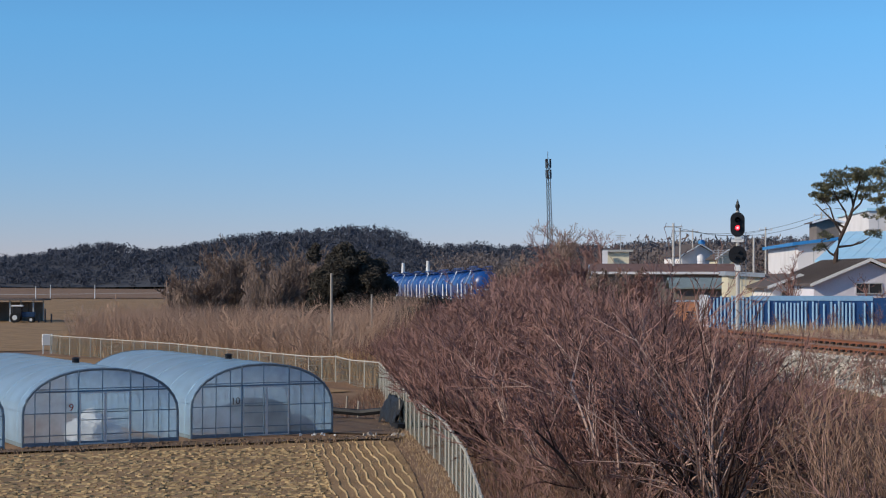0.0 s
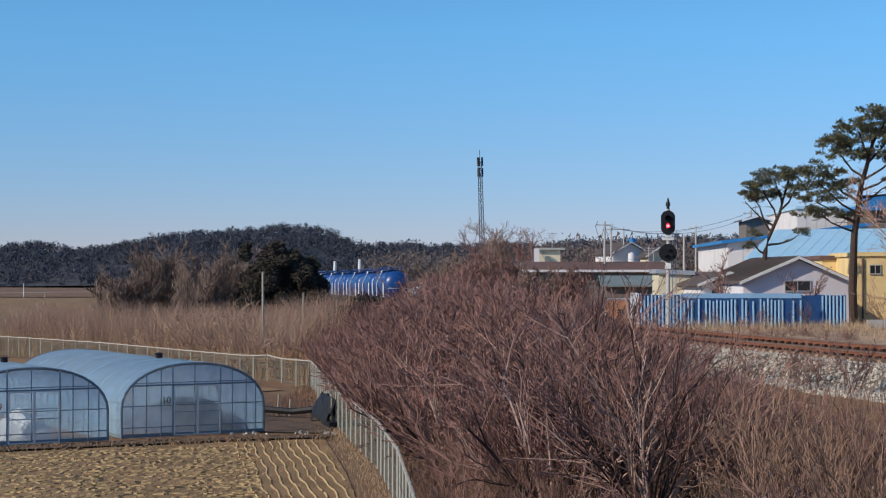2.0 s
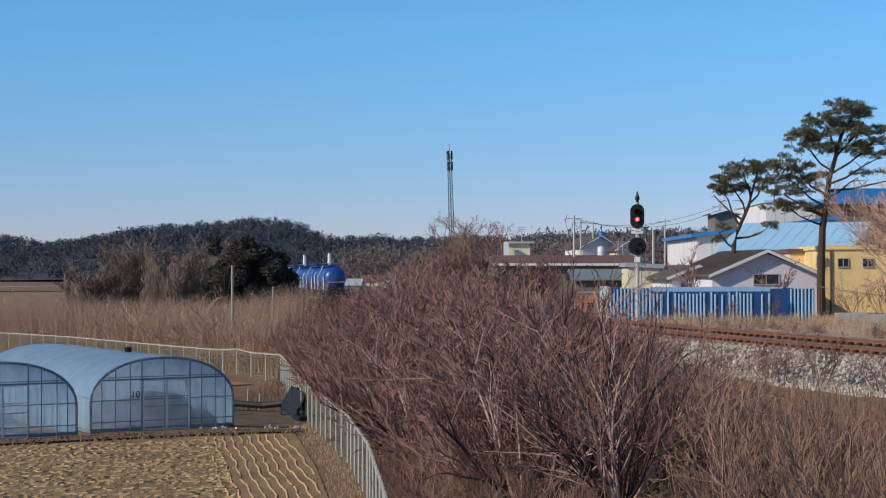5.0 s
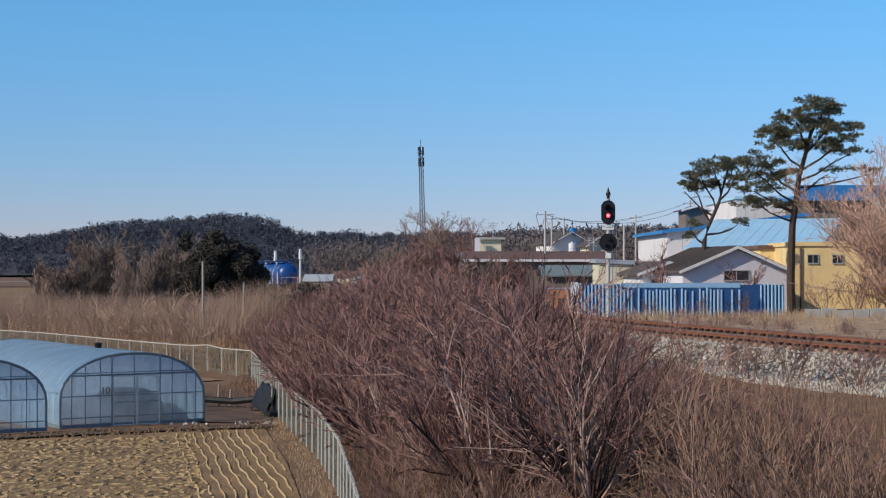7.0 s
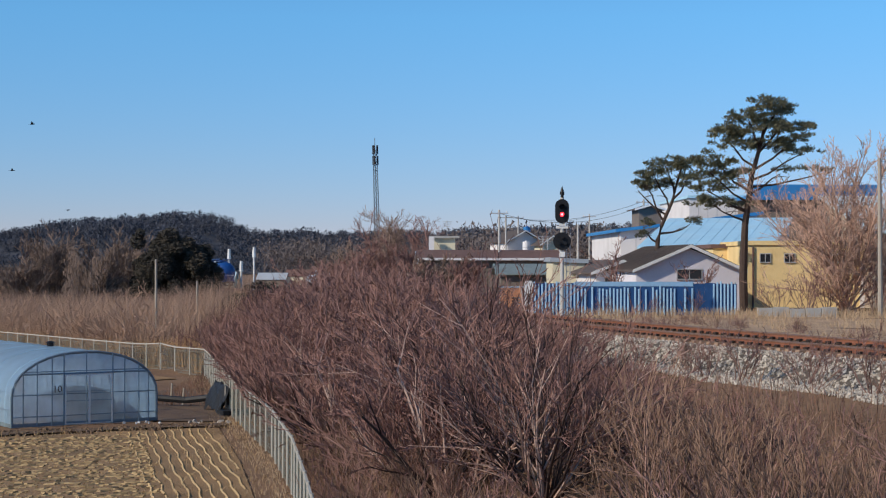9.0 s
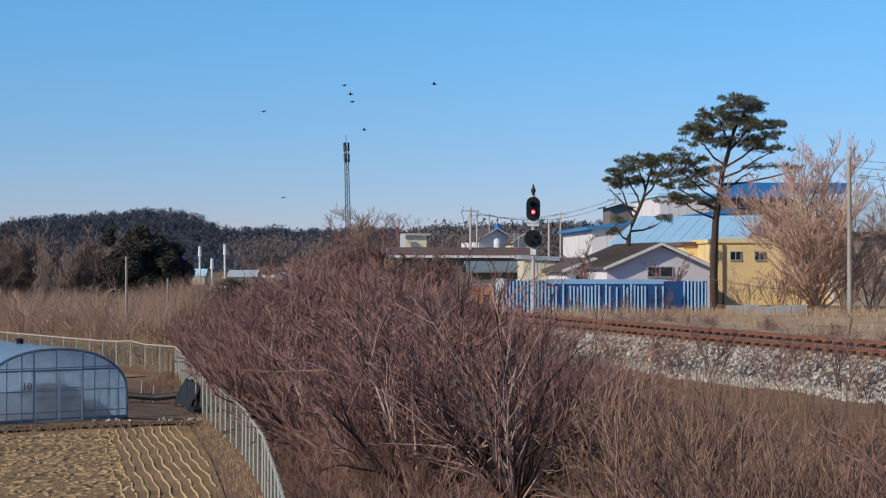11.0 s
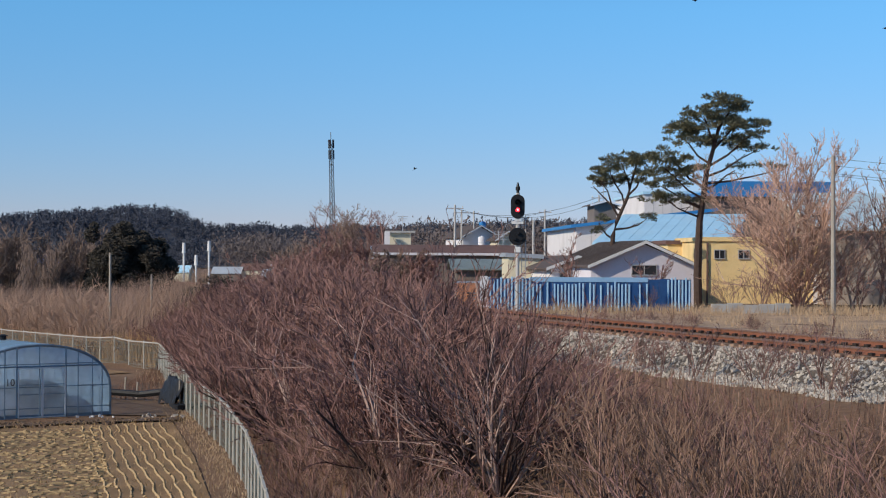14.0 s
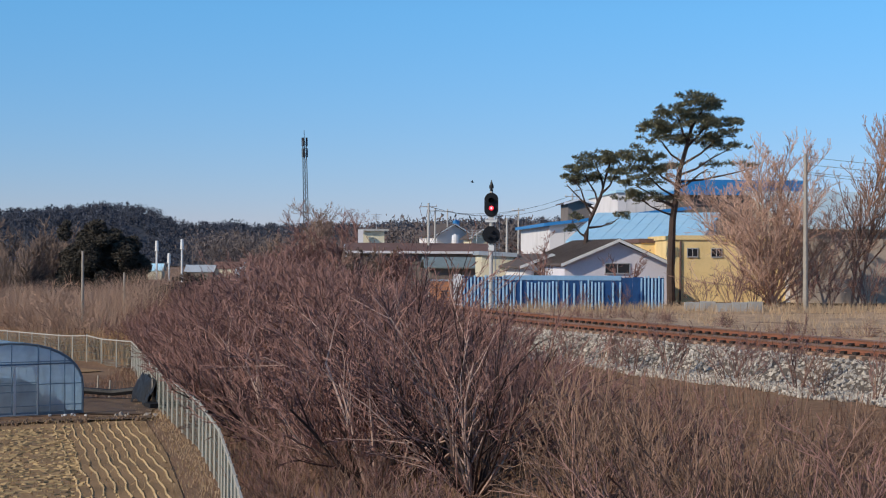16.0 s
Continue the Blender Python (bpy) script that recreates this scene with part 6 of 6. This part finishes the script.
def farm_yard(x, y):
    z = ground_z(x, y)
    s = empty("open_shed", pose(x, y, z), "open-sided farm shed with a dark sheet roof across the field", "shed")
    for px in (-6, -2.5, 1, 4.5):
        for py in (0, 5):
            part("post", bx(px - 0.09, px + 0.09, py - 0.09, py + 0.09, -0.2, 3.2), "frame_grey", s)
    part("roof", bx(-7, 5.4, -1, 6, 3.2, 3.4), "roof_dark", s)
    part("back_wall", bx(-6, 4.5, 5.05, 5.2, 0, 2.9), "wall_brown", s)
    part("side_wall", bx(-6.6, -6.1, 0, 5, 0, 2.4), "wall_white", s)
    t = empty("tractor", pose(x + 3.6, y - 3.2, z, 0, 0, 10), "dark blue tractor with a white cab roof beside the shed", "tractor")
    part("bonnet", bx(0.2, 2.1, -0.4, 0.4, 0.8, 1.55, bevel=0.08), "tractor", t)
    c = part("cab", bx(-1.1, 0.2, -0.65, 0.65, 0.8, 2.35, bevel=0.06), "glass_dark", t)
    part("cab_roof", bx(-1.3, 0.4, -0.8, 0.8, 2.35, 2.58, bevel=0.05), "white_metal", c)
    part("exhaust", tube(bmesh.new(), [(1.1, 0.3, 1.5), (1.1, 0.3, 2.7)], 0.05, 6), "black", t)
    for wx, r, wy in ((-0.7, 0.75, 0.85), (-0.7, 0.75, -0.85), (1.6, 0.45, 0.75), (1.6, 0.45, -0.75)):
        w = part("wheel", tube(bmesh.new(), [(wx, wy - 0.2, r), (wx, wy + 0.2, r)], r, 18), "rubber", t)
        part("rim", tube(bmesh.new(), [(wx, wy - 0.215, r), (wx, wy + 0.215, r)], r * 0.5, 12), "white_metal", w)
    for k in range(3):
        part("implement_tine", bx(2.6 + k * 0.9, 2.7 + k * 0.9, -0.5, 0.5, 0, 1.3 + 0.7 * (k % 2)), "tank_dark", t)


farm_yard(-84.0, 255)

# ---- train of tank wagons ----
TRAIN = []


def build_train():
    L_ = 12.8
    car = empty("tank_wagon", pose(0, 0, 0), "blue cylindrical tank wagon of a freight train", "wagon", "train of tank wagons")
    bm = bmesh.new()
    prof = [(0.0, 0.05), (0.12, 0.75), (0.35, 1.2), (0.7, 1.44), (1.0, 1.5), (L_ - 2.2, 1.5), (L_ - 1.9, 1.44), (L_ - 1.55, 1.2), (L_ - 1.32, 0.75), (L_ - 1.2, 0.05)]
    n = 28
    rings = [[bm.verts.new((r * math.cos(2 * math.pi * k / n), 0.6 + y, 2.45 + r * math.sin(2 * math.pi * k / n))) for k in range(n)] for y, r in prof]
    for a, b in zip(rings, rings[1:]):
        for k in range(n):
            bm.faces.new((a[k], a[(k + 1) % n], b[(k + 1) % n], b[k])).smooth = True
    bm.faces.new(rings[0])
    bm.faces.new(rings[-1][::-1])
    bmesh.ops.recalc_face_normals(bm, faces=bm.faces)
    tank = part("tank", bm, "tank_blue", car)
    for y in (2.4, 6.4, 10.4):
        bm = bmesh.new()
        tube(bm, [(1.525 * math.cos(2 * math.pi * k / 28), y, 2.45 + 1.525 * math.sin(2 * math.pi * k / 28)) for k in range(29)], 0.05, 4, caps=False)
        part("band", bm, "tank_blue", tank)
    bm = bmesh.new()
    tube(bm, [(0, 6.4, 3.85), (0, 6.4, 4.25)], 0.42, 14)
    part("dome", bm, "tank_blue", tank)
    top = part("top_walkway", bx(-0.75, 0.75, 2.2, 10.6, 4.05, 4.1), "tank_blue", car)
    for sx in (-0.75, 0.75):
        bm = bmesh.new()
        tube(bm, [(sx, 2.2, 4.45), (sx, 10.6, 4.45)], 0.03, 4)
        for k in range(7):
            tube(bm, [(sx, 2.2 + k * 1.4, 4.08), (sx, 2.2 + k * 1.4, 4.45)], 0.025, 4)
        part("handrail", bm, "tank_blue", top)
    bm = bmesh.new()
    for sx in (-0.22, 0.22):
        tube(bm, [(-1.62, 6.4 + sx, 1.0), (-1.62, 6.4 + sx, 2.6), (-0.95, 6.4 + sx, 4.1)], 0.035, 4)
    for k in range(7):
        tube(bm, [(-1.62, 6.18, 1.1 + k * 0.25), (-1.62, 6.62, 1.1 + k * 0.25)], 0.025, 4)
    part("ladder", bm, "tank_white", car, "white side ladder")
    for y in (1.5, 11.3):
        part("saddle", bx(-1.3, 1.3, y - 0.25, y + 0.25, 0.95, 1.9), "tank_blue", car)
        # white strip on the left side imitates the sun's highlight on the tank
        bm = bmesh.new()
        box(bm, -1.53, -1.47, y - 0.28, y + 0.28, 1.0, 2.7)
        part("end_glint", bm, "tank_white", car, "white strip painted as a sun glint on the tank side")
    part("underframe", bx(-1.2, 1.2, 0, L_ - 0.1, 0.8, 1.02), "tank_dark", car)
    for y in (0.03, L_ - 0.1):
        bm = bmesh.new()
        for sx in (-0.85, 0.85):
            tube(bm, [(sx, y - 0.25, 0.92), (sx, y + 0.25, 0.92)], 0.16, 8)
        part("buffers", bm, "tank_dark", car)
        bm = bmesh.new()
        tube(bm, [(-1.1, y, 1.0), (-1.1, y, 2.0), (1.1, y, 2.0), (1.1, y, 1.0)], 0.03, 4)
        part("end_rail", bm, "tank_white", car)
    for by in (2.3, L_ - 2.4):
        part("bogie_frame", bx(-1.05, -0.9, by - 1.3, by + 1.3, 0.35, 0.7), "tank_dark", car)
        bg = part("bogie_frame", bx(0.9, 1.05, by - 1.3, by + 1.3, 0.35, 0.7), "tank_dark", car)
        for wy in (by - 0.9, by + 0.9):
            bm = bmesh.new()
            for sx in (-0.75, 0.75):
                tube(bm, [(sx - 0.07, wy, 0.43), (sx + 0.07, wy, 0.43)], 0.43, 16)
            tube(bm, [(-0.75, wy, 0.43), (0.75, wy, 0.43)], 0.07, 6)
            part("wheelset", bm, "tank_dark", bg)
    TRAIN.append(car)
    for k in range(13):
        TRAIN.append(copy_thing(car, pose(0, 0, 0)))


build_train()


# ---- birds ----
BIRDS = []


def build_bird(k):
    b = empty("bird", pose(0, 0, 0), "small dark bird in flight across the sky", "bird", "flock of birds")
    bm = bmesh.new()
    prof = [(-0.22, 0.005), (-0.15, 0.03), (-0.03, 0.06), (0.09, 0.055), (0.16, 0.04), (0.21, 0.02), (0.25, 0.003)]
    rings = [[bm.verts.new((x, r * math.cos(t), r * math.sin(t))) for t in (0, 1.05, 2.09, 3.14, 4.19, 5.24)] for x, r in prof]
    for p, q in zip(rings, rings[1:]):
        for i in range(6):
            bm.faces.new((p[i], p[(i + 1) % 6], q[(i + 1) % 6], q[i]))
    prism(bm, [(-0.34, -0.05), (-0.15, -0.02), (-0.15, 0.02), (-0.34, 0.05)], -0.006, 0.006, "xy")
    part("body", bm, "bird", b)
    for s_ in (1, -1):
        bm = bmesh.new()
        prism(bm, [(0.09, 0), (0.05, s_ * 0.2), (-0.02, s_ * 0.42), (-0.1, s_ * 0.22), (-0.11, 0)], -0.008, 0.008, "xy")
        w = part("wing", bm, "bird", b)
        w.matrix_basis = pose(0, 0, 0.02)
        BIRDS.append(("wing", w, s_, k))
    BIRDS.append(("bird", b, 0, k))


for k in range(8):
    build_bird(k)


def motions():
    """Train rolling away along the line; birds crossing the sky."""
    S0, SPEED, PITCH = s_of_y(178), 9.5, 13.3
    for i, car in enumerate(TRAIN):
        rows = []
        for k in range(17):
            s = S0 + SPEED * k + PITCH * i
            x, y, dx, dy = line_at(s)
            x2, y2, _, _ = line_at(s + 12.0)
            rows.append((float(k), pose(x, y, RAIL_Z - 0.01 - fall(y), -math.degrees(math.atan2(fall(y + 12) - fall(y), 12)), 0, math.degrees(math.atan2(-(x2 - x), y2 - y)))))
        walk(car, rows)
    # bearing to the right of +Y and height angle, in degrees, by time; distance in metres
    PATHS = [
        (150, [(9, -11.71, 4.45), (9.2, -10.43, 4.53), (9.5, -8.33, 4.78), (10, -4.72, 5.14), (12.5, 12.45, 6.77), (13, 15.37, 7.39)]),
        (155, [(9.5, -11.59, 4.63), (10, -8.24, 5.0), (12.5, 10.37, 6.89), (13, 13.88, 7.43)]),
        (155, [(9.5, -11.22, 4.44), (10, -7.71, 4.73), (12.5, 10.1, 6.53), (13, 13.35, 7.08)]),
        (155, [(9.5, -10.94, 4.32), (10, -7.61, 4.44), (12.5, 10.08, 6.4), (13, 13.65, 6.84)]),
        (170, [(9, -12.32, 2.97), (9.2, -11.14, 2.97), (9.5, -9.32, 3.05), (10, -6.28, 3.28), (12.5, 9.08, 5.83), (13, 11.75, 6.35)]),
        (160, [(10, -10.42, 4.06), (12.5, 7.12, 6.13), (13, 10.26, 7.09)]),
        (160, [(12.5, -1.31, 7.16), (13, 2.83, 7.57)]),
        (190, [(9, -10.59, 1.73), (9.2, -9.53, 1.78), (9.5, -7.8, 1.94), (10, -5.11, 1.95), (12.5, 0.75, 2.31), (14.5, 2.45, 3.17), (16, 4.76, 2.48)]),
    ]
    for kind, ob, side, k in BIRDS:
        if kind == "wing":
            walk(ob, [(t * 0.2, pose(0, 0, 0.02, side * (28 if (j + k) % 2 else -14))) for j, t in enumerate(range(81))])
            continue
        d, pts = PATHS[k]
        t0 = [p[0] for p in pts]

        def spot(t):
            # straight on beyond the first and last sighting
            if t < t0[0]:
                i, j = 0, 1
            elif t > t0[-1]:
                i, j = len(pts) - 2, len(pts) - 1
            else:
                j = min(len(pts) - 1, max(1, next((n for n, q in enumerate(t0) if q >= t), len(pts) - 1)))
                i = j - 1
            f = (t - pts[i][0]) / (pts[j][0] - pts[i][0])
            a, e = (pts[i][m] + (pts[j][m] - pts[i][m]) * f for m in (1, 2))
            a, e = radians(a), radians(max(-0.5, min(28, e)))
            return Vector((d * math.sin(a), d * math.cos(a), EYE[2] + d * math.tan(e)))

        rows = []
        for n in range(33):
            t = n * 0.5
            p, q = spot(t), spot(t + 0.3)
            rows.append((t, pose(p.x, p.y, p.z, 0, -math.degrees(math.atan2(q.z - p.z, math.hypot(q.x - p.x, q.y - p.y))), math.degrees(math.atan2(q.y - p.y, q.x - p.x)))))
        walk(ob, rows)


motions()
